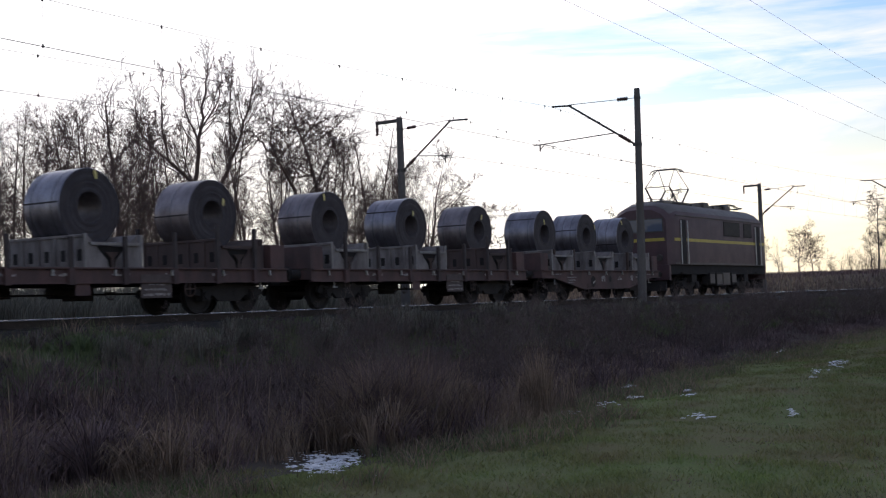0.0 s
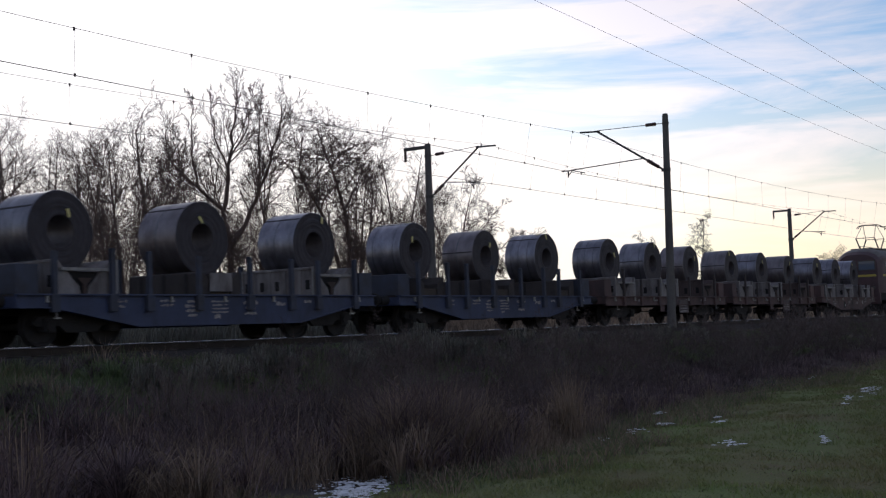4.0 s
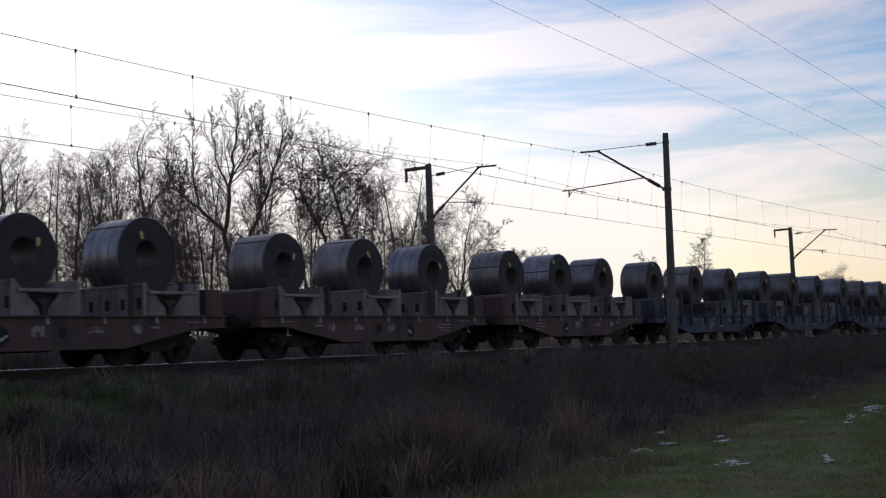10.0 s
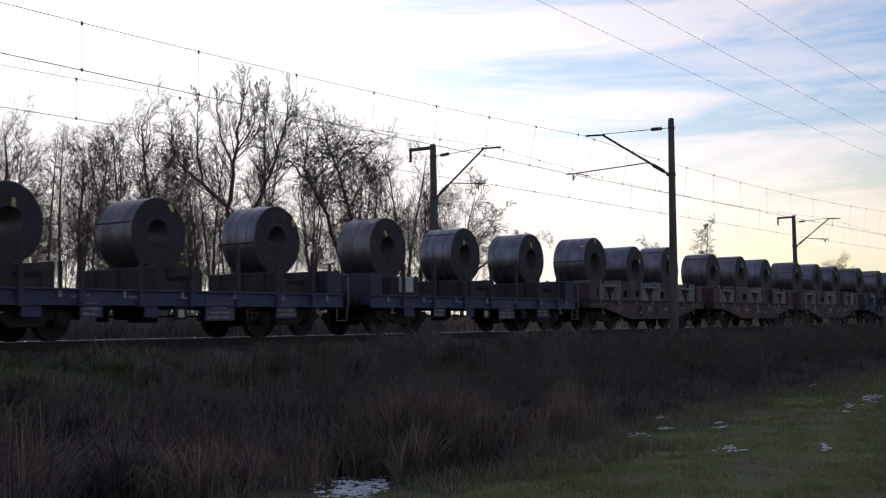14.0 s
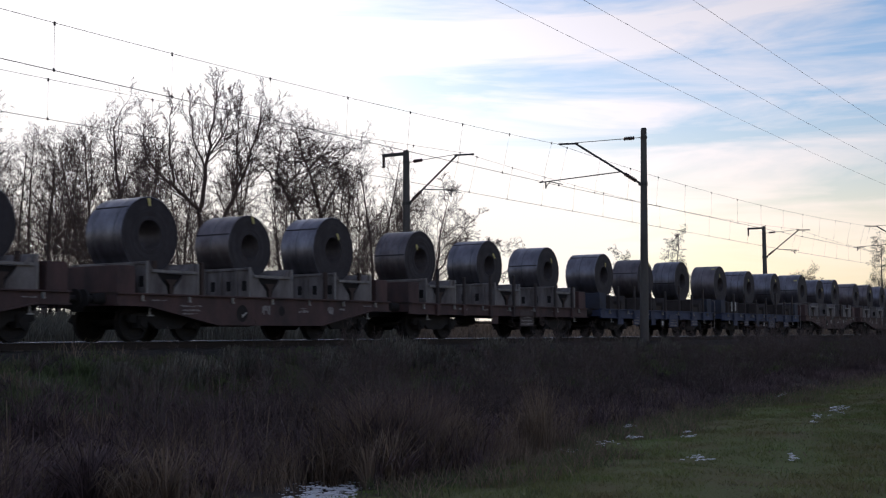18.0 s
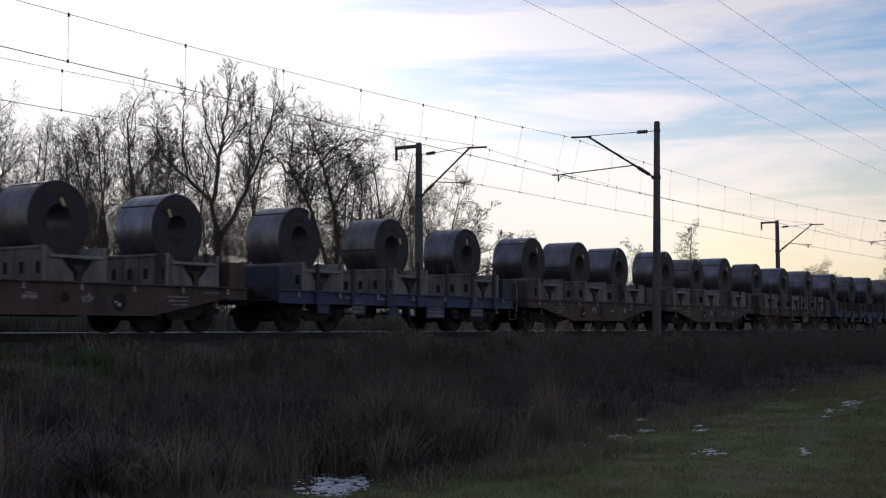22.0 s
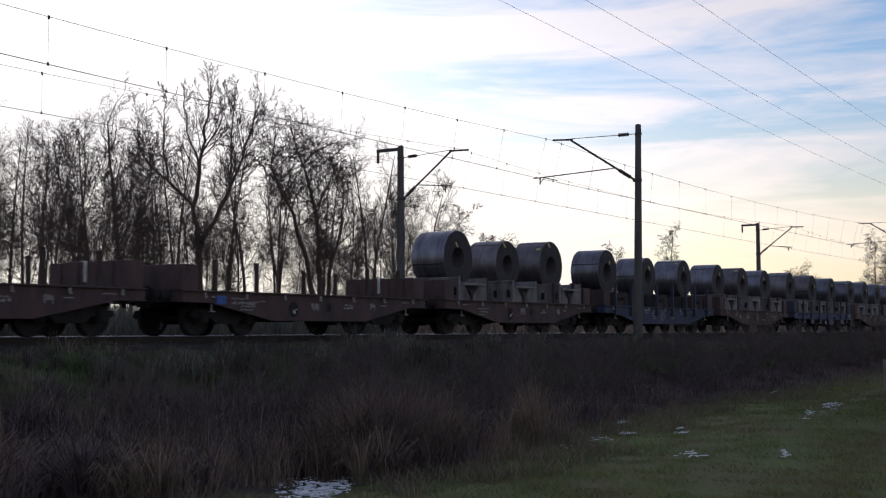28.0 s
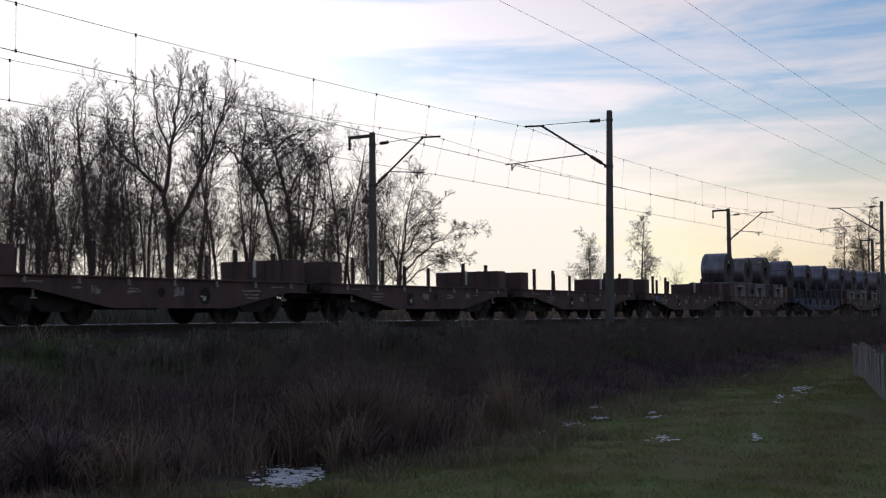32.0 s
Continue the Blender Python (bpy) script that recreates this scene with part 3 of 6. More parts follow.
overhead("overhead_wire", (28.6, 28.2, 28.6, 28.2), 7.78, (6.27, 6.25, 6.17, 6.2), 0.38, "messenger and contact wire over the second track", 0.0098)

for y in (17.5, 15.4, 12.8):
    cable = thing("power_line_wire", "thin sagging power line wire high over the field", "power line", "power line wires")
    part("conductor", Shape().tube([(x, y, 8.5 + 0.000314 * (x - 85) ** 2) for x in range(-30, 201, 10)], 0.0053, 6), "line", cable)


# ---- train ----
def travel(u):
    """Rows along the track for a thing that stands u metres ahead of the start at 0 s."""
    return [(t, pose(u + 7.388 * t + 0.00739 * t * t, TRACK, 0)) for t in [i * 1.6 for i in range(21)]]


def profile_wheel():
    return [(0.46, -0.06), (0.465, 0.0), (0.46, 0.065), (0.40, 0.065), (0.38, 0.03), (0.16, 0.015), (0.12, 0.09), (0.07, 0.09), (0.07, -0.09), (0.12, -0.09), (0.16, -0.03), (0.38, -0.02), (0.40, -0.065), (0.49, -0.065), (0.49, -0.095), (0.46, -0.095)]


def wheelset(parent, x):
    s = Shape()
    for side in (-1, 1):
        w = Shape().lathe(profile_wheel(), 28)
        b = len(s.v)
        s.v += [(vx, side * (0.75 + vy), vz) for vx, vy, vz in w.v]
        s.f += [tuple(i + b for i in face) for face in w.f]
    s.tube([(0, -0.98, 0), (0, 0.98, 0)], 0.075, 10)
    for a in (0, 1):
        s.box(-0.03 + 0.0 * a, 0.03, -0.86 if a == 0 else 0.80, -0.80 if a == 0 else 0.86, 0.09, 0.36)
    return part("wheelset", s, "dark", parent, "dark steel wheelset", pose(x, 0, 0.465), smooth=True)


def bogie(parent, x):
    """Two-axle freight bogie."""
    bg = thing("bogie", "", "")
    bg.parent, bg.matrix_basis = parent, pose(x, 0, 0)
    for side in (-1, 1):
        y = side * 1.0
        frame_side = Shape().prism([(-1.3, 0.50), (-1.2, 0.66), (-0.55, 0.70), (-0.3, 0.86), (0.3, 0.86), (0.55, 0.70), (1.2, 0.66), (1.3, 0.50), (1.2, 0.44), (0.62, 0.46), (0.4, 0.30), (-0.4, 0.30), (-0.62, 0.46), (-1.2, 0.44)], y - 0.06, y + 0.06)
        part("side_frame", frame_side, "dark", bg, bevel=0.015)
        for ax in (-0.9, 0.9):
            part("axle_box", Shape().box(ax - 0.15, ax + 0.15, y - 0.12, y + 0.12, 0.32, 0.62).tube([(ax, y + side * 0.1, 0.465), (ax, y + side * 0.16, 0.465)], 0.12, 12), "dark", bg, bevel=0.015)
        for sx in (-0.2, 0.2):
            part("coil_spring", Shape().tube([(sx + 0.07 * math.cos(a * 0.8), y + 0.07 * math.sin(a * 0.8), 0.40 + 0.011 * a) for a in range(28)], 0.014, 5), "dark", bg)
    part("bolster", Shape().box(-0.18, 0.18, -1.0, 1.0, 0.62, 0.78), "dark", bg)
    for ax in (-0.9, 0.9):
        wheelset(bg, ax)
    return bg


def buffers(parent, x, sign, mat="dark", z=1.0):
    for y in (-0.875, 0.875):
        b = Shape().tube([(x, y, z), (x + sign * 0.34, y, z)], [0.14, 0.12], 12)
        b.tube([(x + sign * 0.34, y, z), (x + sign * 0.56, y, z)], 0.075, 12)
        b.tube([(x + sign * 0.56, y, z), (x + sign * 0.60, y, z)], [0.22, 0.21], 16)
        part("buffer", b, mat, parent, "round buffer with a dark steel head", smooth=True)
    part("coupling", Shape().box(min(x, x + sign * 0.62), max(x, x + sign * 0.62), -0.06, 0.06, z - 0.09, z + 0.04).tube([(x + sign * 0.55, 0, z), (x + sign * 0.6, 0, z - 0.3)], 0.03, 6), "dark", parent)


def ring(x, z, r, y0):
    return [(x + r * math.cos(a * math.pi / 8), y0, z + r * math.sin(a * math.pi / 8)) for a in range(16)]


def saddle(parent, cx, paint, width=1.30):
    """V-shaped steel cradle across the wagon, in which a coil lies; five hand holes in each upright face."""
    for sign, reach in ((-1, 0.78), (1, 0.94)):
        out, lip = cx + sign * reach, cx + sign * (reach - 0.10)
        wedge = [(out, 1.14), (out, 1.90), (lip, 1.92), (cx + sign * 0.34, 1.50), (cx + sign * 0.34, 1.40), (lip - sign * 0.08, 1.72), (lip + sign * 0.04, 1.72), (lip + sign * 0.04, 1.14)]
        sd = part("saddle", Shape().prism(wedge, -width + 0.05, width - 0.05), paint, parent, "weathered grey steel coil saddle" if paint == "saddle" else "dark brown steel coil saddle", bevel=0.008)
        part("top_rail", Shape().box(min(out - sign * 0.05, out + sign * 0.04), max(out - sign * 0.05, out + sign * 0.04), -width + 0.05, width - 0.05, 1.84, 1.90), paint, sd, bevel=0.008)
        for y in (-0.84, -0.28, 0.28, 0.84):
            part("rib", Shape().box(out - 0.035, out + 0.035, y - 0.045, y + 0.045, 1.14, 1.86), paint, sd)
        # black patches on the face paint the shade inside the hand holes
        for y in (-1.11, -0.56, 0.0, 0.56, 1.11):
            part("opening", Shape().box(min(out - sign * 0.03, out + sign * 0.004), max(out - sign * 0.03, out + sign * 0.004), y - 0.075, y + 0.075, 1.30, 1.56), "black", sd, "black patch for the shade in a hand hole")
        for y in (-width, width - 0.05):
            plate = [(out, 1.14), (out, 1.92), (lip + sign * 0.03, 1.92), (lip, 1.68), (cx + sign * 0.46, 1.66), (cx + sign * 0.34, 1.50), (cx + sign * 0.14, 1.32), (cx + sign * 0.09, 1.14)]
            part("end_plate", Shape().prism(plate, y, y + 0.05), paint, sd, bevel=0.006)
            # pale strip paints the light along the plate's upright edge
            part("edge_strip", Shape().box(out - 0.025, out + 0.025, y - 0.012 if y < 0 else y + 0.03, y + 0.02 if y < 0 else y + 0.062, 1.14, 1.92), "saddle_edge" if paint == "saddle" else paint, sd, "pale strip painted for the lit edge")
    for y in (-width - 0.07, width - 0.01):
        part("side_beam", Shape().box(cx - 0.66, cx + 0.82, y, y + 0.08, 1.65, 1.72), "saddle_edge" if paint == "saddle" else paint, parent, bevel=0.008)
    # black sheets behind the end plates paint the shade below the coil
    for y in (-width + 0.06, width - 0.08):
        part("funnel", Shape().box(cx - 0.60, cx + 0.60, y, y + 0.02, 1.15, 1.64), "black", parent, "black sheet for the shade in the hollow below the coil")
    for y in (-width - 0.03, width + 0.01):
        # bracket in the middle of the hollow
        part("gusset", Shape().prism([(cx - 0.20, 1.50), (cx + 0.20, 1.50), (cx + 0.05, 1.36), (cx + 0.05, 1.15), (cx - 0.05, 1.15), (cx - 0.05, 1.36)], y, y + 0.02), "rust", parent)
    part("trough_floor", Shape().box(cx - 0.34, cx + 0.34, -width + 0.1, width - 0.1, 1.18, 1.24), "dark", parent)


def low_saddle(parent, cx, width=1.26):
    """Two dark wedge-shaped beams across the deck with a coil between them."""
    for sign in (-1, 1):
        wedge = [(cx + sign * 0.72, 1.14), (cx + sign * 0.72, 1.68), (cx + sign * 0.64, 1.72), (cx + sign * 0.36, 1.50), (cx + sign * 0.36, 1.14)]
        beam = part("saddle_beam", Shape().prism(wedge, -width, width), "saddle_dark", parent, "dark brown wedge beam under the coil", bevel=0.012)
        for y in (-0.8, 0.0, 0.8):
            part("strap", Shape().box(min(cx + sign * 0.70, cx + sign * 0.735), max(cx + sign * 0.70, cx + sign * 0.735), y - 0.05, y + 0.05, 1.14, 1.68), "dark", beam)
    part("trough_floor", Shape().box(cx - 0.36, cx + 0.36, -width + 0.05, width - 0.05, 1.15, 1.36), "timber", parent)


def bars(parent, mat, spots, y):
    """Unreadable stencilled lettering: short bars and small plates on a wagon's side."""
    for x, z, w, h in spots:
        top, foot, at = [], [], x - w / 2
        while at < x + w / 2 - 0.02:
            nxt = min(at + random.uniform(0.03, 0.08), x + w / 2)
            up, dn = h / 2 * random.choice((0.15, 0.6, 0.8, 1.0)), h / 2 * random.choice((0.15, 0.6, 0.8, 1.0))
            top += [(at, z + up), (nxt, z + up)]
            foot += [(at, z - dn), (nxt, z - dn)]
            at = nxt
        part("stencil_bar", Shape().prism(foot + top[::-1], y - 0.004, y + 0.004), mat, parent)


def wagon(kind, paint, label, laden, saddles):
    """kind: belly (curved deep sill with holes), posts (deep sill with tall stanchions) or plain (shallow sill with plates)."""
    half, gap = (5.40, 3.63) if kind == "belly" else (6.14, 4.30)
    wg = thing("flat_wagon", label, "freight wagon", "wagons of the coil train")
    pivot = half - 1.95
    shade = "navy" if paint == "blue" else "rust"
    wall_paint = "navy" if paint == "blue" and not saddles.endswith("b") else "brown"
    paint = "slate" if kind == "posts" else paint
    y = 1.36
    if kind in ("belly", "posts"):
        low = [(-half, 0.86), (-half + 0.9, 0.86), (-half + 2.2, 0.62), (-half + 3.3, 0.42), (half - 3.3, 0.42), (half - 2.2, 0.62), (half - 0.9, 0.86), (half, 0.86)]
    else:
        low = [(-half, 0.80), (half, 0.80)]
    for side in (-1, 1):
        web = low + [(half, 1.10), (-half, 1.10)]
        sill = part("side_sill", Shape().prism(web, side * y - 0.012, side * y + 0.012), paint, wg)
        part("top_flange", Shape().box(-half, half, side * y - 0.09, side * y + 0.09, 1.10, 1.14), paint, sill, bevel=0.008)
        foot = Shape().prism([(px, pz - 0.03) for px, pz in low] + [(px, pz) for px, pz in reversed(low)], side * y - 0.08, side * y + 0.08)
        part("bottom_flange", foot, paint, sill)
        if kind == "belly":
            # the web is uncut: dark discs paint the shade in its round openings
            for hx, hz, r in ((-1.15, 0.70, 0.22), (0.42, 0.78, 0.13)):
                s = Shape()
                s.v += ring(hx, hz, r, side * (y + 0.016)) + ring(hx, hz, r + 0.035, side * (y + 0.024))
                s.f += [tuple(range(16))]
                part("round_hole", s, "dark", sill, "dark disc for the shade in a round opening")
                s2 = Shape()
                s2.v += ring(hx, hz, r, side * (y + 0.026)) + ring(hx, hz, r + 0.03, side * (y + 0.026))
                s2.f += [(i, (i + 1) % 16, 16 + (i + 1) % 16, 16 + i) for i in range(16)]
                part("hole_rim", s2, paint, sill)
            bars(sill, "mark", [(-3.0, 0.86, 0.75, 0.05), (-3.0, 0.76, 0.62, 0.05), (-3.05, 0.67, 0.5, 0.045), (1.35, 0.86, 0.34, 0.05), (1.35, 0.78, 0.42, 0.10), (2.55, 0.82, 0.26, 0.22), (3.1, 0.86, 0.3, 0.06), (-0.2, 0.80, 0.34, 0.24), (-4.1, 0.98, 0.55, 0.04), (4.3, 0.98, 0.4, 0.04)], side * (y + 0.016))
            bars(sill, "white", [(-1.12, 0.64, 0.10, 0.12), (-1.02, 0.70, 0.07, 0.07)], side * (y + 0.03))
        elif kind == "posts":
            bars(sill, "mark", [(-3.4, 0.98, 0.5, 0.07), (-3.4, 0.86, 0.4, 0.06), (-1.9, 0.98, 0.45, 0.08), (-1.9, 0.88, 0.4, 0.06), (-1.1, 0.97, 0.30, 0.08), (-1.1, 0.86, 0.46, 0.08), (-1.1, 0.75, 0.42, 0.08), (-1.1, 0.64, 0.3, 0.07), (-0.15, 0.97, 0.6, 0.05), (-0.15, 0.88, 0.5, 0.05), (-0.15, 0.79, 0.55, 0.05), (-0.15, 0.70, 0.6, 0.05), (0.95, 0.94, 0.55, 0.10), (0.95, 0.80, 0.36, 0.08), (0.95, 0.66, 0.45, 0.08), (2.1, 0.9, 0.36, 0.12), (3.2, 0.96, 0.3, 0.08), (-0.25, 0.6, 0.2, 0.12)], side * (y + 0.016))
        else:
            for px, w, z0, lettered in ((-0.95, 0.42, 0.50, False), (1.30, 1.0, 0.42, True)) if paint == "brown" else ((-4.3, 0.5, 0.52, False), (-2.7, 0.62, 0.50, True), (-0.95, 0.42, 0.50, False), (1.30, 1.0, 0.42, True), (3.75, 0.8, 0.48, True)):
                board = part("label_plate", Shape().box(px - w / 2, px + w / 2, side * (y + 0.02) - 0.012, side * (y + 0.02) + 0.012, z0, 0.80 if not lettered else 0.98), ("plate" if paint == "blue" else "plate_brown") if lettered else paint, sill, "faded label board with pale lettering" if lettered else "plain sheet metal plate")
                if lettered:
                    bars(sill, "mark", [(px, z0 + 0.08, w * 0.85, 0.075), (px - 0.03 * w, z0 + 0.20, w * 0.75, 0.06), (px, z0 + 0.31, w * 0.5, 0.05)], side * (y + 0.036))
            if paint == "blue":
                part("card_box", Shape().box(-0.22, 0.16, side * (y + 0.03) - 0.03, side * (y + 0.03) + 0.03, 0.44, 0.80), "dark", sill, "dark box with a pale consignment card", bevel=0.01)
                part("card", Shape().box(-0.13, 0.05, side * (y + 0.064) - 0.003, side * (y + 0.064) + 0.003, 0.50, 0.68), "white", sill, "pale consignment card")
            bars(sill, "mark", [(-3.0, 0.97, 0.5, 0.08), (-1.4, 0.97, 0.42, 0.07), (0.2, 0.97, 0.55, 0.06), (1.8, 0.97, 0.4, 0.08), (3.5, 0.97, 0.5, 0.07)], side * (y + 0.016))
            for px in (-4.6, -3.0, -1.3, 0.3, 1.9, 3.4, 4.8):
                part("stake_pocket", Shape().box(px - 0.08, px + 0.08, side * (y + 0.06) - 0.05, side * (y + 0.06) + 0.05, 0.74, 1.10), paint, sill, bevel=0.01)
            # hand brake wheel and truss
            part("brake_wheel", Shape().lathe([(0.20, side * (y + 0.05)), (0.17, side * (y + 0.05) - 0.015), (0.17, side * (y + 0.05) + 0.015)], 18).box(-0.17, 0.17, side * (y + 0.05) - 0.01, side * (y + 0.05) + 0.01, -0.015, 0.015).box(-0.015, 0.015, side * (y + 0.05) - 0.01, side * (y + 0.05) + 0.01, -0.17, 0.17), "rust", sill, "", pose(2.4, 0, 0.62))
        # lashing hooks
        for i in range(7):
            hx = -half + 0.75 + i * (2 * half - 1.5) / 6
            hk = Shape().box(hx - 0.022, hx + 0.022, side * (y + 0.05) - 0.03, side * (y + 0.05) + 0.03, 0.96, 1.09).box(hx - 0.035, hx + 0.035, side * (y + 0.06) - 0.035, side * (y + 0.06) + 0.03, 0.95, 0.985)
            part("lashing_hook", hk, "hook", sill, "pale worn steel hook")
        for sx in (-half + 1.05, half - 1.05):
            st = Shape().box(sx - 0.012, sx + 0.012, side * (y - 0.02) - 0.02, side * (y - 0.02) + 0.02, 0.62, 0.86).box(sx - 0.08, sx + 0.08, side * (y + 0.01) - 0.03, side * (y + 0.01) + 0.03, 0.60, 0.63)
            part("lever_grip", st, "hook", sill)
    part("deck", Shape().box(-half, half, -1.30, 1.30, 1.08, 1.135), "timber", wg, bevel=0.006)
    part("centre_beam", Shape().box(-half, half, -0.22, 0.22, 0.72, 1.08), "dark", wg)
    for sx in (-half + 0.1, half - 0.1):
        part("headstock", Shape().box(sx - 0.1, sx + 0.1, -1.34, 1.34, 0.84, 1.12), paint, wg, bevel=0.01)
        inner = 1 if sx < 0 else -1
        wall = Shape().box(min(sx - inner * 0.08, sx + inner * 0.50), max(sx - inner * 0.08, sx + inner * 0.50), -1.33, 1.33, 1.14, 1.78)
        ew = part("end_wall", wall, wall_paint, wg, "low dark end bulkhead", bevel=0.02)
        for ry in (-0.9, -0.3, 0.3, 0.9):
            part("wall_rib", Shape().box(sx + inner * 0.50 - 0.03, sx + inner * 0.50 + 0.03, ry - 0.05, ry + 0.05, 1.16, 1.76), wall_paint, ew)
        if not laden:
            part("pull_handle", Shape().box(sx + inner * 0.53 - 0.02, sx + inner * 0.53 + 0.02, -0.05, 0.03, 1.30, 1.80), "white", ew, "pale upright handle")
    # stanchions
    if kind == "belly":
        posts_at, top, thick = [(-half + 1.3), (-half + 2.9), half - 2.9, half - 1.3], 1.98, 0.05
    elif kind == "posts":
        posts_at, top, thick = [-5.2, -3.6, -2.5, -0.9, 0.9, 2.5, 3.6, 5.2], 2.18, 0.055
    else:
        posts_at, top, thick = [-4.6, -3.0, -1.3, 0.3, 1.9, 3.4, 4.8], 2.3, 0.045
    for px in posts_at:
        for side in (-1, 1):
            yy = side * (1.22 if kind == "belly" else 1.42)
            part("stanchion", Shape().box(px - thick, px + thick, yy - thick, yy + thick, 0.95, top - (0.12 if kind != "plain" else 0.5) * random.random()), "stake" if kind == "plain" else shade, wg, "dark upright steel stanchion", bevel=0.01)
    for i, cx in enumerate((-gap, 0, gap)):
        if saddles[i] == "1":
            saddle(wg, cx, "saddle")
        elif saddles[i] == "2":
            low_saddle(wg, cx)
        elif saddles[i] == "3":
            saddle(wg, cx, "saddle_brown")
    for sx in (-pivot, pivot):
        bogie(wg, sx)
    buffers(wg, -half, -1)
    buffers(wg, half, 1)
    if kind == "posts":
        for px in posts_at:
            for side in (-1, 1):
                part("stake_pocket", Shape().box(px - 0.11, px + 0.11, side * 1.42 - 0.07, side * 1.42 + 0.05, 0.74, 1.13), "navy", wg, bevel=0.012)
    # brake gear and air pipe under the floor
    part("brake_cylinder", Shape().tube([(-0.5, 0.3, 0.62), (0.25, 0.3, 0.62)], 0.16, 12), "dark", wg)
    part("brake_rod", Shape().tube([(-pivot, 0.1, 0.55), (pivot, 0.1, 0.55)], 0.025, 6), "dark", wg)
    if kind == "plain" and paint == "blue":
        for sx, sg in ((half - 0.02, 1),):
            part("hand_rail", Shape().tube([(sx, -1.40, 1.70), (sx + sg * 0.2, -1.42, 1.68), (sx + sg * 0.22, -1.42, 0.95), (sx + sg * 0.1, -1.42, 0.40), (sx - sg * 0.3, -1.42, 0.40), (sx - sg * 0.3, -1.42, 0.75)], 0.014, 6), "mark", wg, "pale bent hand rail and step")
    return wg


BROWN = "brown steel flat wagon with round sill openings, %s"
BLUE = "blue flat wagon with stanchions and steel coils"
PLAIN = "%s flat wagon with pale label boards, loaded with coils"
KINDS = {
    "A": ("belly", "brown", BROWN % "loaded with coils", True, "111"),
    "E": ("belly", "brown", BROWN % "empty", False, "000"),
    "B": ("posts", "blue", BLUE, True, "121"),
    "J": ("posts", "blue", BLUE, True, "222"),
    "F": ("posts", "blue", BLUE + " between brown end walls", True, "222b"),
    "C": ("plain", "blue", PLAIN % "blue", True, "222"),
    "G": ("plain", "blue", PLAIN % "blue", True, "111"),
    "D": ("plain", "brown", PLAIN % "brown", True, "113"),
    "H": ("plain", "brown", PLAIN % "brown", True, "111"),
}
# kind, middle at 0 s, half the coil spacing, coil diameters from the rear one to the front one
FRONT = [("A", 46.26, 3.70, 1.89, 1.90, 1.89), ("D", 33.52, 4.26, 1.88, 1.90, 1.86), ("D", 20.18, 4.14, 1.92, 1.94, 1.92),
         ("J", 6.66, 4.18, 1.89, 1.84, 1.90), ("B", -6.87, 4.39, 1.93, 1.95, 1.92), ("B", -20.31, 4.39, 1.94, 1.90, 1.92),
         ("A", -33.13, 3.56, 1.90, 1.92, 1.90), ("A", -45.11, 3.60, 1.87, 1.90, 1.89), ("A", -57.24, 3.60, 2.02, 1.84, 1.98)]
REAR = [("C", -70.06, 4.28, 1.95, 1.88, 1.91), ("C", -83.64, 4.32, 1.88, 1.85, 1.95), ("H", -97.16, 4.35, 1.93, 1.88, 1.88),
        ("A", -109.79, 3.67, 1.98, 1.80, 2.02), ("A", -121.97, 3.64, 1.87, 1.91, 1.88), ("G", -134.56, 4.40, 1.94, 1.93, 1.90),
        ("A", -147.38, 3.66, 1.89, 1.87, 1.88), ("F", -159.97, 4.29, 1.94, 1.81, 1.90), ("A", -172.76, 3.44, 1.97, 1.82, 1.99),
        ("E", -184.75, 0, 0, 0, 0), ("E", -196.8, 0, 0, 0, 0), ("E", -208.8, 0, 0, 0, 0), ("E", -220.8, 0, 0, 0, 0), ("E", -232.9, 0, 0, 0, 0)]


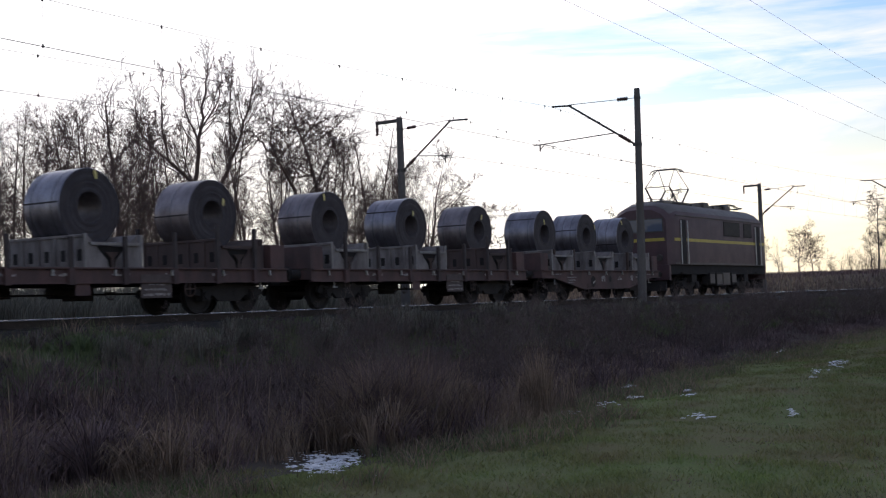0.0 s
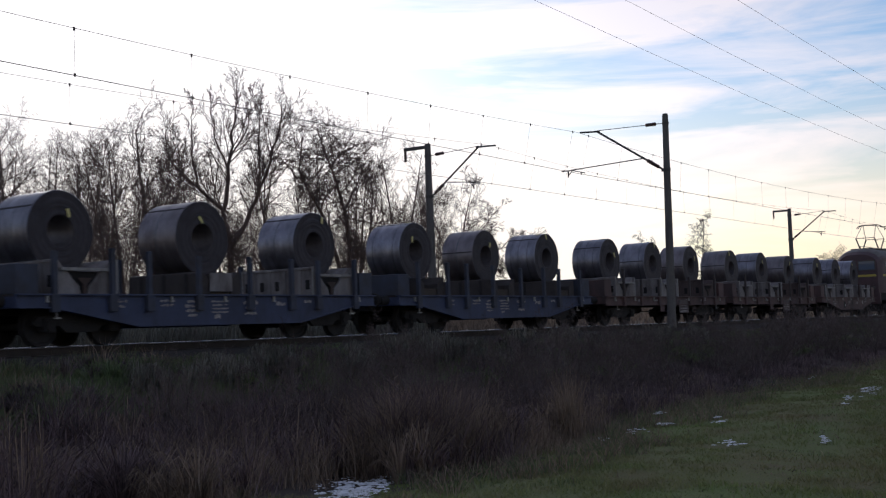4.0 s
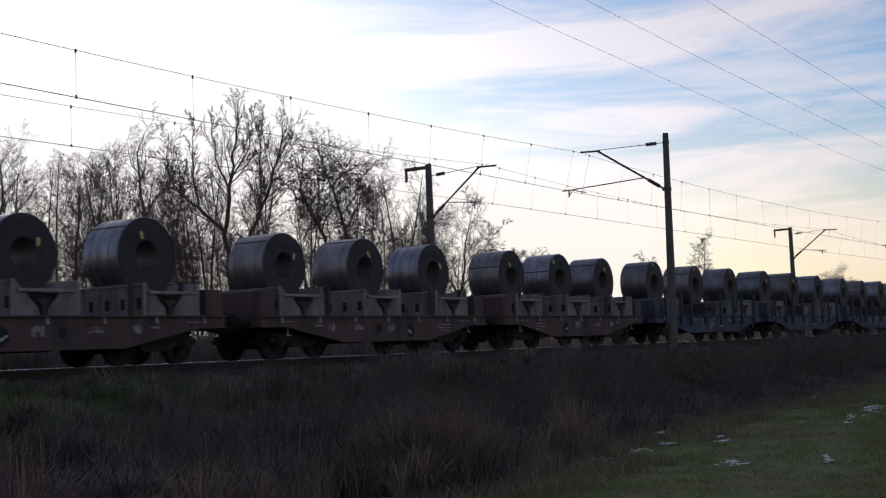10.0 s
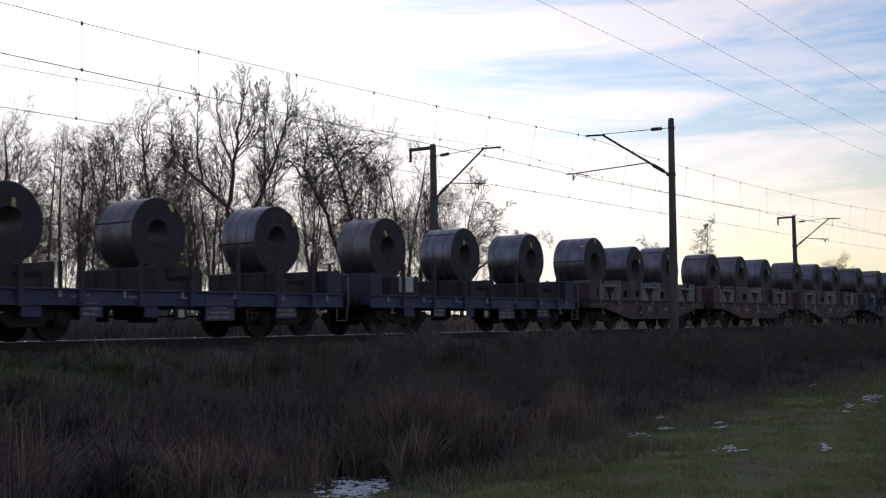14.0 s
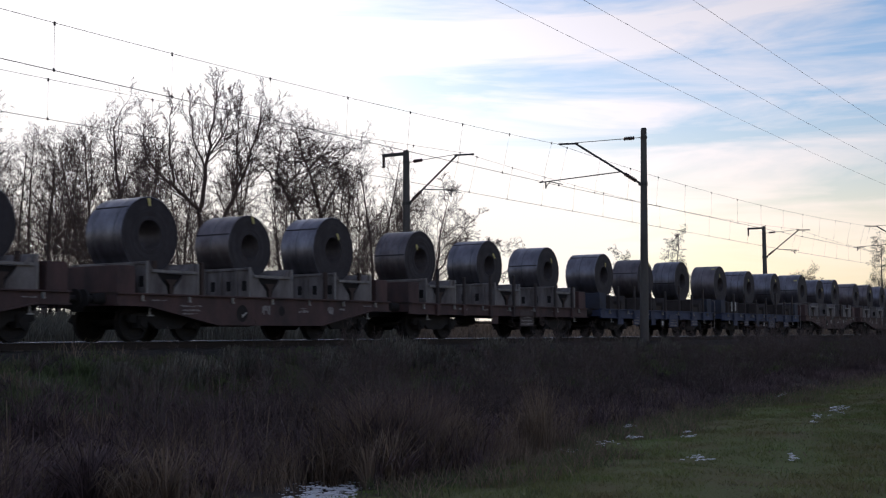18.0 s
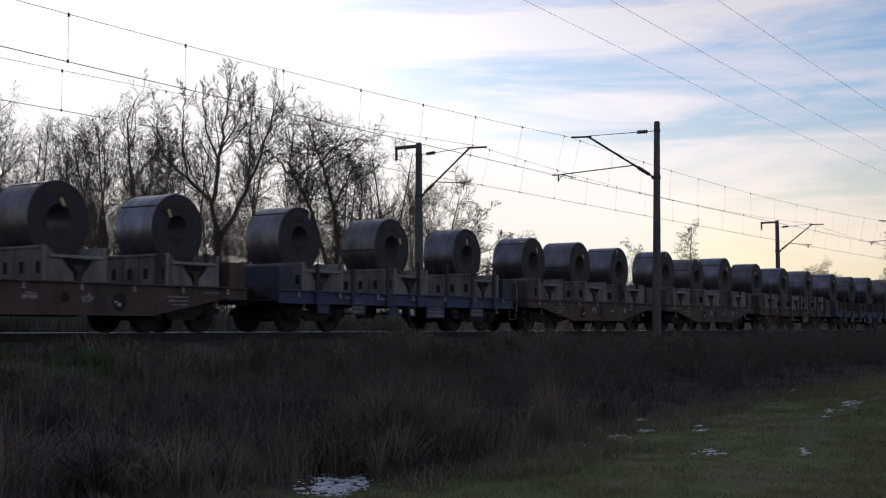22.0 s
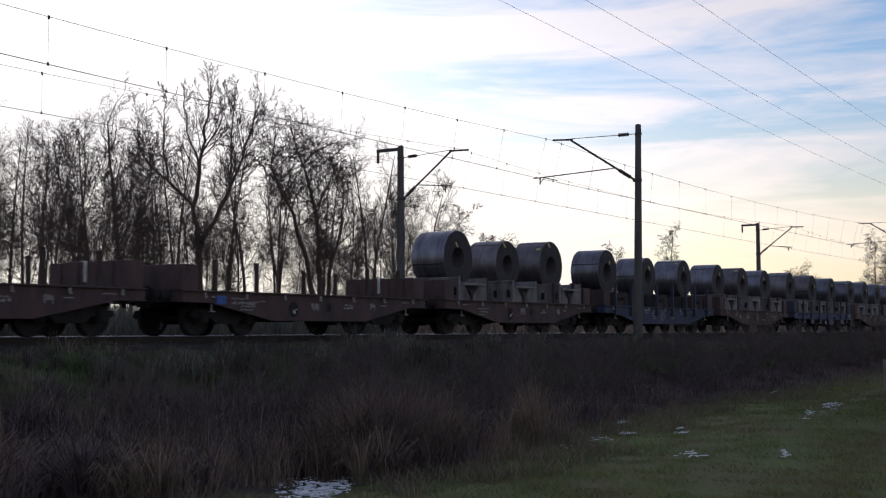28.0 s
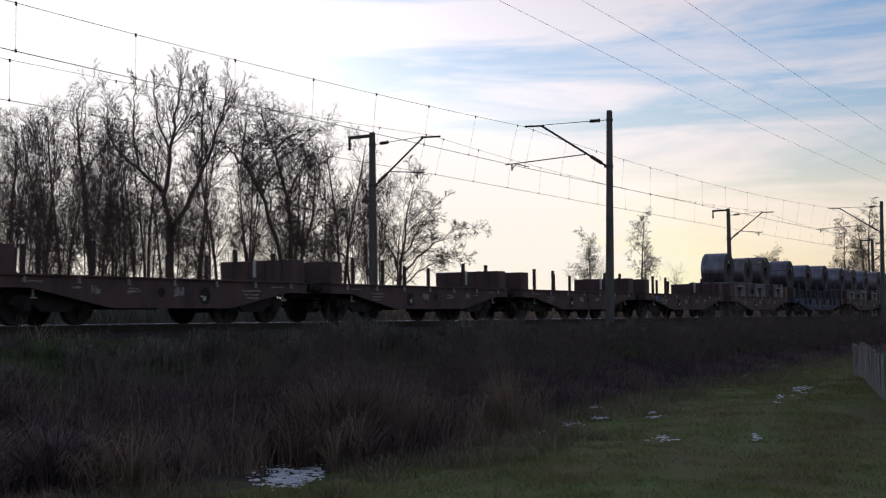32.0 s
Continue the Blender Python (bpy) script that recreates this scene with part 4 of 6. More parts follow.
def coil(d, width):
    """Wound steel coil with its axis across the train, straps and a yellow tag."""
    r, w = d / 2, width / 2
    co = thing("steel_coil", "dark grey wound steel coil with straps and a yellow tag", "steel coil", "steel coils on the train")
    outer = Shape().lathe([(r - 0.015, -w), (r, -w + 0.015), (r, w - 0.015), (r - 0.015, w)] + [(0.40 * r, w), (0.40 * r, -w)], 56)
    # only the barrel and bore here; the wound faces are separate
    body = Shape()
    body.v, body.f = outer.v, [f for i, f in enumerate(outer.f) if i % 6 in (0, 1, 2)]
    part("barrel", body, random.choice(("steel", "steel", "steel_brown")), co, smooth=True)
    # bore colour carries the sky light that enters from the far end
    bore = Shape()
    bore.v, bore.f = outer.v, [f for i, f in enumerate(outer.f) if i % 6 == 4]
    part("bore", bore, "bore", co, "hollow of the coil with sky light in its colour", smooth=True)
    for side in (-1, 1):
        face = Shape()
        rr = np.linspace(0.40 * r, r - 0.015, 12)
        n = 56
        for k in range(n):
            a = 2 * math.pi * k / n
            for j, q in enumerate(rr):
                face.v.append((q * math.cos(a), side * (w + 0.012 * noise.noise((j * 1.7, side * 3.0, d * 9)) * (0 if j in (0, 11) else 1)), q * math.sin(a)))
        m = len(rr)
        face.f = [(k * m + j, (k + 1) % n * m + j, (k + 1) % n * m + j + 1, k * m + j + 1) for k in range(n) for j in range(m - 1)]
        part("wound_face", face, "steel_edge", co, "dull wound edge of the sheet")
    for yy in random.choice(((-0.3, 0.3), (0.02,), (-0.25, 0.05, 0.3), (-0.1, 0.22))):
        y = yy * width
        part("strap", Shape().lathe([(r + 0.001, y - 0.012), (r + 0.004, y - 0.012), (r + 0.004, y + 0.012), (r + 0.001, y + 0.012)], 56), "band", co)
    # the lapped end of the sheet, a low ridge along the barrel
    a = radians(random.uniform(105, 200))
    part("sheet_end", Shape().box(-0.02, 0.02, -w + 0.02, w - 0.02, -0.004, 0.007), "steel_edge", co, "lapped end of the wound sheet", pose(r * math.cos(a), 0, r * math.sin(a), 0, 90 - math.degrees(a), 0))
    # paper tag, tied at the bore or stuck on the face
    a, far = random.uniform(0.35, 2.3), random.choice((0.46, 0.5, 0.56, 0.86))
    tag_at = pose(far * r * math.cos(a), -w - 0.03, far * r * math.sin(a), random.uniform(-14, 0), random.uniform(-35, 35), 0)
    part("tag", Shape().prism([(-0.036, -0.10), (0.032, -0.105), (0.05, 0.03), (0.028, 0.10), (-0.04, 0.09)], -0.003, 0.003), "tag", co, "yellow paper tag", tag_at)
    if random.random() < 0.3:
        b = radians(random.uniform(95, 150))
        part("tag", Shape().prism([(-0.05, -0.09), (0.05, -0.09), (0.055, 0.09), (-0.05, 0.085)], -0.003, 0.003), "tag", co, "yellow paper tag", pose((r + 0.008) * math.cos(b), -w + 0.16, (r + 0.008) * math.sin(b), 0, 90 - math.degrees(b), 0) @ pose(0, 0, 0, 90, 0, 0))
    return co


TRAIN = []
protos, coil_protos = {}, {}
for kind, mid, gap, *sizes in FRONT + REAR:
    if kind not in protos:
        protos[kind] = ob = wagon(*KINDS[kind])
    else:
        ob = copy_thing(protos[kind], pose(0, 0, 0))
    turned = mid in (-147.38, -220.8, -45.11)      # wagons coupled the other way round
    if mid == -184.75:
        plated = ob
    if mid == -6.87:
        boarded = ob
    if mid == -70.06:
        carded = ob
    TRAIN.append((ob, mid, 180 if turned else 0))
    for i, d in enumerate(sizes):
        if d:
            c = coil(d - 0.08, 1.25 + random.uniform(-0.07, 0.10))
            c["lift"] = 1.58 + d - (d - 0.08) / 2
            TRAIN.append((c, mid + (i - 1) * gap, 0))

part("blue_plate", Shape().box(-4.2, -3.86, -1.395, -1.383, 0.80, 1.02), "blue_spot", plated, "small blue plate on the sill")
part("sheet", Shape().box(-0.42, 0.36, -1.312, -1.300, 1.22, 1.68), "saddle", boarded, "pale worn sheet beside the load")
part("sheet", Shape().prism([(-4.68, 1.24), (-3.97, 1.24), (-3.97, 1.69), (-4.68, 1.72)], -1.312, -1.300), "white", carded, "pale sheet leaning on the load")
bars(plated, "mark", [(-3.4, 0.95, 0.5, 0.06), (-3.2, 0.84, 0.9, 0.1), (-2.5, 0.9, 0.4, 0.05)], -1.39)


def locomotive():
    """Four-axle electric locomotive, its middle at the origin."""
    lo = thing("electric_locomotive", "maroon electric locomotive with a yellow stripe and raised pantograph", "locomotive")
    h, y = 6.65, 1.48
    # body outline across, drawn along x
    rim = [(-y, 1.42), (-y, 3.62), (-y + 0.10, 3.86), (-y + 0.35, 4.10), (-0.7, 4.30), (0, 4.35), (0.7, 4.30), (y - 0.35, 4.10), (y - 0.10, 3.86), (y, 3.62), (y, 1.42)]
    body = Shape()
    stations = [(-h, 0.88, 3.98), (-h + 0.3, 0.97, 4.16), (-h + 0.9, 1.0, 4.35), (h - 0.9, 1.0, 4.35), (h - 0.3, 0.97, 4.16), (h, 0.88, 3.98)]
    for x, s, top in stations:
        body.v += [(x, yy * s, min(zz, 1.42 + (zz - 1.42) * (top - 1.42) / 2.93)) for yy, zz in rim]
    k = len(rim)
    for i in range(len(stations) - 1):
        body.f += [(i * k + j, (i + 1) * k + j, (i + 1) * k + (j + 1) % k, i * k + (j + 1) % k) for j in range(k)]
    body.f += [tuple(range(k)), tuple((len(stations) - 1) * k + j for j in reversed(range(k)))]
    part("body", body, "loco", lo, smooth=True)
    roof = Shape()
    for x, s, top in stations[1:-1]:
        roof.v += [(x, yy * s, min(zz, 1.42 + (zz - 1.42) * (top - 1.42) / 2.93) + 0.012) for yy, zz in rim[2:9]]
    roof.f = [(i * 7 + j, (i + 1) * 7 + j, (i + 1) * 7 + j + 1, i * 7 + j + 1) for i in range(3) for j in range(6)]
    part("roof", roof, "loco_roof", lo, "dull grey roof", smooth=True)
    for side in (-1, 1):
        part("stripe", Shape().box(-h + 0.5, h - 0.5, side * (y + 0.004) - 0.006, side * (y + 0.004) + 0.006, 2.50, 2.64), "yellow", lo, "yellow waist stripe")
        for wx, ww in ((1.3, 2.3), (3.65, 1.2)):
            win = part("window", Shape().box(wx - ww / 2, wx + ww / 2, side * (y + 0.006) - 0.012, side * (y + 0.006) + 0.012, 2.86, 3.58), "dark", lo)
            part("pane", Shape().box(wx - ww / 2 + 0.06, wx + ww / 2 - 0.06, side * (y + 0.012) - 0.012, side * (y + 0.012) + 0.012, 2.92, 3.52), "pane", win)
        for dx in (-5.1, 5.1):
            door = part("cab_door", Shape().box(dx - 0.32, dx + 0.32, side * (y + 0.004) - 0.01, side * (y + 0.004) + 0.01, 1.46, 3.5), "dark", lo)
            for rx in (-0.40, 0.40):
                part("hand_rail", Shape().tube([(dx + rx, side * (y + 0.07), 1.45), (dx + rx, side * (y + 0.07), 3.45)], 0.028, 6), "white", door, "white hand rail")
            for s in range(3):
                part("step", Shape().box(dx - 0.28, dx + 0.28, side * (y - 0.06) - 0.06, side * (y - 0.06) + 0.06, 0.45 + s * 0.3, 0.48 + s * 0.3), "dark", door)
        part("gutter", Shape().box(-h + 0.7, h - 0.7, side * (y + 0.01) - 0.02, side * (y + 0.01) + 0.02, 3.66, 3.70), "loco_roof", lo, "rain gutter along the roof edge")
        part("lower_band", Shape().box(-h + 0.5, h - 0.5, side * (y + 0.004) - 0.005, side * (y + 0.004) + 0.005, 1.43, 1.52), "loco_roof", lo)
        part("skirt", Shape().box(-h + 0.1, h - 0.1, side * (y - 0.14) - 0.03, side * (y - 0.14) + 0.03, 0.98, 1.43), "black", lo)
        for bx, w, z0 in ((-1.5, 0.7, 0.50), (-0.55, 0.8, 0.42), (0.45, 1.0, 0.45), (1.5, 0.7, 0.52)):
            box = part("equipment_box", Shape().box(bx - w / 2, bx + w / 2, side * 1.24 - 0.2, side * 1.24 + 0.2, z0, 1.06), "loco_roof" if w == 1.0 else "dark", lo, bevel=0.02)
            part("box_lid", Shape().box(bx - w / 2 + 0.05, bx + w / 2 - 0.05, side * 1.445 - 0.008, side * 1.445 + 0.008, z0 + 0.06, 0.98), "loco_roof", box)
        for bx in (-3.6, 3.6):
            part("sand_box", Shape().box(bx - 0.3, bx + 0.3, side * 1.2 - 0.14, side * 1.2 + 0.14, 0.62, 1.03), "dark", lo, bevel=0.02)
    for sg in (-1, 1):
        for wy in (-0.62, 0.62):
            ws = part("windscreen", Shape().box(-0.012, 0.012, wy - 0.55, wy + 0.55, 2.9, 3.55), "iron", lo, "", pose(sg * (h + 0.005), 0, 0))
            part("pane", Shape().box(-0.012, 0.012, wy - 0.5, wy + 0.5, 2.95, 3.5), "glass", ws, "", pose(sg * 0.008, 0, 0))
        for wy in (-0.95, 0.95):
            part("headlight", Shape().tube([(sg * h, wy, 1.75), (sg * (h + 0.08), wy, 1.75)], 0.15, 14), "iron", lo, smooth=True)
        part("front_stripe", Shape().box(sg * (h + 0.004) - 0.006, sg * (h + 0.004) + 0.006, -1.2, 1.2, 2.50, 2.64), "yellow", lo)
        part("buffer_beam", Shape().box(sg * (h - 0.1) - 0.1, sg * (h - 0.1) + 0.1, -1.38, 1.38, 0.72, 1.42), "loco", lo, bevel=0.02)
        part("plough", Shape().prism([(sg * (h - 0.1), 0.75), (sg * (h + 0.1), 0.25), (sg * (h - 0.1), 0.25)], -1.2, 1.2), "dark", lo)
        buffers(lo, sg * h, sg)
    for sx in (-3.6, 3.6):
        bg = bogie(lo, sx)
    # roof gear
    for rx in (-2.4, -0.9, 0.6, 2.1):
        part("roof_box", Shape().box(rx - 0.6, rx + 0.6, -0.55, 0.55, 4.30, 4.48), "loco_roof", lo, bevel=0.03)
    for rx, w, up in ((-4.9, 0.5, 4.42), (0.0, 0.35, 4.58), (3.0, 0.4, 4.55)):
        part("roof_hatch", Shape().box(rx - w, rx + w, -0.7, 0.7, 4.22, up), "loco_roof", lo, bevel=0.03)
    part("roof_bar", Shape().tube([(-4.8, 0.35, 4.62), (4.8, 0.35, 4.62)], 0.018, 6), "iron", lo)
    for rx in (-4.4, -2.2, 0, 2.2, 4.4):
        part("roof_insulator", Shape().tube([(rx, 0.35, 4.3), (rx, 0.35, 4.42), (rx, 0.35, 4.61)], [0.07, 0.05, 0.04], 8), "porcelain", lo)
    for rx, up in ((-3.2, True), (3.9, False)):
        pan = part("pantograph", Shape().box(rx - 0.9, rx + 0.9, -0.62, -0.56, 4.40, 4.45).box(rx - 0.9, rx + 0.9, 0.56, 0.62, 4.40, 4.45), "iron", lo, "raised diamond pantograph" if up else "lowered pantograph")
        knee, top = (5.15, 6.02) if up else (4.52, 4.62)
        wide = 1.2 if up else 1.5
        for sg in (-1, 1):
            for yy in (-0.5, 0.5):
                part("lower_arm", Shape().tube([(rx + sg * 0.30, yy * 1.2, 4.42), (rx + sg * wide, yy * 1.2, knee)], 0.045, 6), "iron", pan)
                part("upper_arm", Shape().tube([(rx + sg * wide, yy * 1.2, knee), (rx + sg * 0.14, yy * 0.9, top)], 0.02, 6), "iron", pan)
            part("cross_tube", Shape().tube([(rx + sg * wide, -0.6, knee), (rx + sg * wide, 0.6, knee)], 0.02, 6), "iron", pan)
            bow = [(rx + sg * 0.16, yy, zz) for yy, zz in ((-0.82, top - 0.16), (-0.7, top - 0.02), (-0.5, top + 0.04), (0.5, top + 0.04), (0.7, top - 0.02), (0.82, top - 0.16))]
            part("collector_bow", Shape().tube(bow, 0.028, 6), "iron", pan)
    return lo


TRAIN.append((locomotive(), 59.55, 0))


# ---- trees ----
def bend(pts, n):
    """A smooth line of n + 1 points through a few given ones."""
    p = np.array(pts, float)
    s = np.concatenate([[0], np.cumsum(np.linalg.norm(np.diff(p, axis=0), axis=1))])
    line = np.column_stack([np.interp(np.linspace(0, s[-1], 4 * n + 1), s, p[:, k]) for k in range(3)])
    for _ in range(6):
        line[1:-1] = (line[:-2] + line[1:-1] + line[2:]) / 3
    return [q for q in line[::4]], s[-1]


def grow(rng, out, start, way, length, radius, level, spec):
    """One limb as a bent, tapering line, and its side limbs in turn."""
    steps = spec["steps"][level]
    p, d = np.array(start, float), np.array(way, float)
    line = [p.copy()]
    for i in range(steps):
        d = d + rng.normal(0, spec["wander"][level], 3) + np.array([0, 0, spec["lift"][level]])
        d /= np.linalg.norm(d)
        p = p + d * length / steps
        line.append(p.copy())
    branch(rng, out, line, length, radius, radius * spec["taper"][level], level, spec, spec["from"][min(level, 3)])


def branch(rng, out, line, length, radius, end, level, spec, first):
    steps = len(line) - 1
    rad = [radius + (end - radius) * i / steps for i in range(steps + 1)]
    out.append((level, line, rad))
    if level >= len(spec["count"]):
        return
    n = int(spec["count"][level] * rng.uniform(0.8, 1.2) + 0.5)
    for k in range(n):
        u = first + (1 - first) * (k + rng.uniform(0.1, 0.9)) / n
        i = min(int(u * steps), steps - 1)
        q = line[i] + (line[i + 1] - line[i]) * (u * steps - i)
        ax = line[i + 1] - line[i]
        ax = ax / np.linalg.norm(ax)
        side = np.cross(ax, rng.normal(0, 1, 3))
        side /= np.linalg.norm(side) + 1e-9
        ang = radians(rng.uniform(*spec["angle"][level]))
        w = ax * math.cos(ang) + side * math.sin(ang)
        size = length * rng.uniform(*spec["size"][level]) * (1.15 - 0.6 * u * spec["narrow"])
        r = max(spec["thin"], min(rad[i] * 0.55, rad[i] * 0.16 + size * 0.0085))
        grow(rng, out, q, w, size, r, level + 1, spec)


SIDES = (8, 5, 3, 3, 3)


def tree_meshes(rng, spec, tall, thick, lean=(0, 0), stems=None, paths=None):
    limbs = []
    if paths:
        for pts, r0, r1, first in paths:
            line, length = bend(pts, 12)
            line = [q + rng.normal(0, 0.05, 3) * (0 < k < 12) for k, q in enumerate(line)]
            branch(rng, limbs, line, max(length, 4.2), r0, r1, 0, dict(spec, count=(max(5, round(spec["count"][0] * min(1.0, length / 7.0))),) + spec["count"][1:]), first)
    else:
        for x, y, z, sx, sy, long, fat in stems or [(0, 0, -0.3, lean[0], lean[1], 1.0, 1.0)]:
            grow(rng, limbs, (x, y, z), (sx, sy, 1.0), tall * long, thick * fat, 0, spec)
    trunk, crown = Shape(), Shape()
    for level, line, rad in limbs:
        (trunk if level == 0 else crown).tube(line, rad, SIDES[level], caps=False)
    return trunk, crown


def quick_mesh(name, shape, mat):
    me = bpy.data.meshes.new(name)
    me.from_pydata(shape.v, [], shape.f)
    me.polygons.foreach_set("use_smooth", [True] * len(me.polygons))
    me.materials.append(M[mat])
    return me


ALDER = dict(steps=(10, 6, 3, 2, 1), taper=(0.15, 0.25, 0.35, 0.5, 0.6), wander=(0.04, 0.09, 0.13, 0.16, 0.2), lift=(0.04, 0.07, 0.05, 0.02, 0.0), count=(15, 7, 6, 4), angle=((35, 65), (30, 55), (30, 60), (25, 60)), size=((0.24, 0.40), (0.40, 0.62), (0.42, 0.66), (0.4, 0.75)), thin=0.0081, narrow=0.7)
ALDER["from"] = (0.35, 0.15, 0.12, 0.15)
POLE = dict(ALDER, narrow=0.9, count=(17, 6, 4, 2), size=((0.13, 0.26), (0.40, 0.66), (0.42, 0.66), (0.4, 0.75)))
POLE["from"] = (0.32, 0.15, 0.12, 0.15)
ASPEN = dict(ALDER, count=(14, 7, 5, 3), angle=((22, 48), (22, 45), (25, 50), (25, 50)), size=((0.22, 0.40), (0.38, 0.60), (0.40, 0.62), (0.4, 0.75)), lift=(0.03, 0.10, 0.12, 0.08, 0.05), wander=(0.04, 0.07, 0.10, 0.13, 0.16))
ASPEN["from"] = (0.20, 0.08, 0.1, 0.15)
VASE = dict(ASPEN, thin=0.0088, count=(20, 7, 5, 3), angle=((26, 52), (26, 46), (24, 46), (22, 42)), size=((0.20, 0.42), (0.30, 0.55), (0.36, 0.60), (0.4, 0.7)), lift=(0.02, 0.05, 0.06, 0.05, 0.04), wander=(0.03, 0.05, 0.06, 0.07, 0.08), narrow=1.15)
CROOKED = dict(ALDER, thin=0.0105, count=(16, 7, 6, 3), angle=((40, 85), (35, 68), (35, 70), (25, 70)), size=((0.24, 0.40), (0.42, 0.64), (0.40, 0.62), (0.4, 0.7)), wander=(0.06, 0.20, 0.22, 0.22, 0.22), lift=(0.03, 0.05, 0.02, -0.02, -0.05), narrow=0.85)
BUSHY = dict(ALDER, narrow=1.05, count=(15, 7, 5, 3), angle=((35, 70), (35, 65), (35, 65), (25, 65)), size=((0.30, 0.46), (0.42, 0.62), (0.40, 0.62), (0.4, 0.7)), wander=(0.07, 0.15, 0.18, 0.2, 0.2), lift=(0.05, 0.09, 0.05, 0.0, -0.02))
BUSHY["from"] = (0.40, 0.2, 0.15, 0.15)
SPREAD = dict(ALDER, thin=0.0090, count=(11, 7, 5, 3), angle=((40, 72), (30, 60), (30, 60), (25, 60)), size=((0.42, 0.62), (0.40, 0.60), (0.40, 0.62), (0.4, 0.7)), wander=(0.07, 0.12, 0.16, 0.18, 0.2), lift=(0.03, 0.04, 0.02, 0.0, -0.02))
SPREAD["from"] = (0.22, 0.2, 0.15, 0.15)
BIRCH = dict(ALDER, count=(17, 7, 5, 3), angle=((30, 60), (30, 60), (30, 60), (30, 60)), size=((0.16, 0.30), (0.35, 0.6), (0.4, 0.65), (0.4, 0.7)), lift=(0.04, 0.03, -0.10, -0.22, -0.25), thin=0.019)
BIRCH["from"] = (0.22, 0.15, 0.1, 0.1)
BRUSH = dict(ALDER, count=(5, 5, 4, 2), angle=((25, 70), (30, 65), (30, 70), (25, 70)), size=((0.35, 0.6), (0.35, 0.6), (0.35, 0.6), (0.4, 0.7)), wander=(0.12, 0.2, 0.25, 0.28, 0.3), thin=0.005)
BRUSH["from"] = (0.1, 0.1, 0.1, 0.2)
SAPLING = dict(POLE, narrow=0.6, thin=0.0087, count=(15, 6, 4, 2), size=((0.18, 0.34), (0.40, 0.66), (0.42, 0.66), (0.4, 0.75)), wander=(0.05, 0.12, 0.16, 0.2, 0.22))
SAPLING["from"] = (0.26, 0.12, 0.12, 0.15)


def plant(name, label, spec, seed, tall, thick, spots, bark="bark", **more):
    """One tree built, and copies of it turned and scaled for the other spots (x, y, turn, size)."""
    rng = np.random.default_rng(seed)
    trunk, crown = tree_meshes(rng, spec, tall, thick, **more)
    first = None
    for x, y, turn, size in spots:
        m = pose(x, y, height(x, y), 0, 0, turn)
        if first is None:
            first = thing(name, label, "tree", "trees beyond the railway")
            for n, s in (("trunk", trunk), ("crown", crown)):
                p = new(n, quick_mesh(n, s, bark))
                p.parent = first
            first.matrix_basis = m
            ob = first
        else:
            ob = copy_thing(first, m)
        ob.scale = (size, size, size)
    return first


# the bole and leaders of the two largest trees: way points, radius at foot and tip, where side limbs begin
FORKED = [([(0, 0, -0.3), (0, 0, 3.0), (-0.2, 0, 5.5)], 0.235, 0.19, 0.8),
          ([(-0.2, 0, 5.2), (-0.7, 0.1, 7.6), (-2.0, 0.4, 8.5), (-3.6, 0.7, 9.5), (-4.3, 0.9, 10.8), (-4.2, 0.8, 12.2)], 0.15, 0.015, 0.25),
          ([(-0.6, 0.1, 7.2), (-0.4, -0.2, 9.6), (0, -0.3, 11.6), (0.5, -0.4, 15.3)], 0.14, 0.015, 0.2),
          ([(-0.1, 0, 5.2), (1.2, -0.4, 7.3), (2.4, -0.6, 9.6), (3.4, -0.7, 11.8), (4.3, -0.9, 14.6)], 0.155, 0.015, 0.2),
          ([(-2.2, 0.45, 8.6), (-2.7, 0.4, 10.6), (-2.6, 0.3, 14.0)], 0.07, 0.012, 0.15),
          ([(-0.35, -0.25, 9.8), (-1.3, -0.1, 11.6), (-1.5, 0.1, 14.3)], 0.07, 0.012, 0.15),
          ([(-0.2, -0.2, 10.4), (1.1, -0.5, 12.2), (1.5, -0.6, 14.8)], 0.06, 0.012, 0.15),
          ([(2.0, -0.5, 8.8), (2.3, -0.3, 11.6), (2.8, -0.2, 14.9)], 0.07, 0.012, 0.15)]
plant("bare_aspen_tree", "tall bare tree with forked stems and fine upright twigs", VASE, 11, 15.0, 0.27, [(47.2, 45.0, 0, 0.875)], paths=FORKED)
UMBRELLA = [([(0, 0, -0.3), (-0.1, 0, 3.0), (-0.2, 0, 5.9), (-0.85, 0, 7.9), (-1.7, 0.1, 9.6), (-2.5, 0.2, 11.5)], 0.19, 0.03, 0.5),
            ([(-1.0, -0.5, -0.3), (-1.9, -0.5, 4.2), (-3.4, -0.5, 7.0), (-4.6, -0.4, 8.3), (-4.8, -0.3, 9.8), (-4.3, -0.2, 10.8)], 0.18, 0.03, 0.5),
            ([(-0.5, 0, 7.0), (0.9, 0.1, 8.6), (1.9, 0.2, 10.0)], 0.08, 0.02, 0.2),
            ([(-1.7, 0.1, 9.4), (-0.3, -0.3, 10.6), (1.0, -0.5, 11.0)], 0.07, 0.02, 0.2),
            ([(-4.6, -0.4, 8.2), (-6.0, -0.6, 8.8), (-6.8, -0.8, 9.5)], 0.07, 0.02, 0.2)]
plant("bare_alder_tree", "bare dark alder with a broad rounded crown and crooked limbs", CROOKED, 23, 12.6, 0.26, [(55.2, 43.5, 0, 0.97)], paths=UMBRELLA)
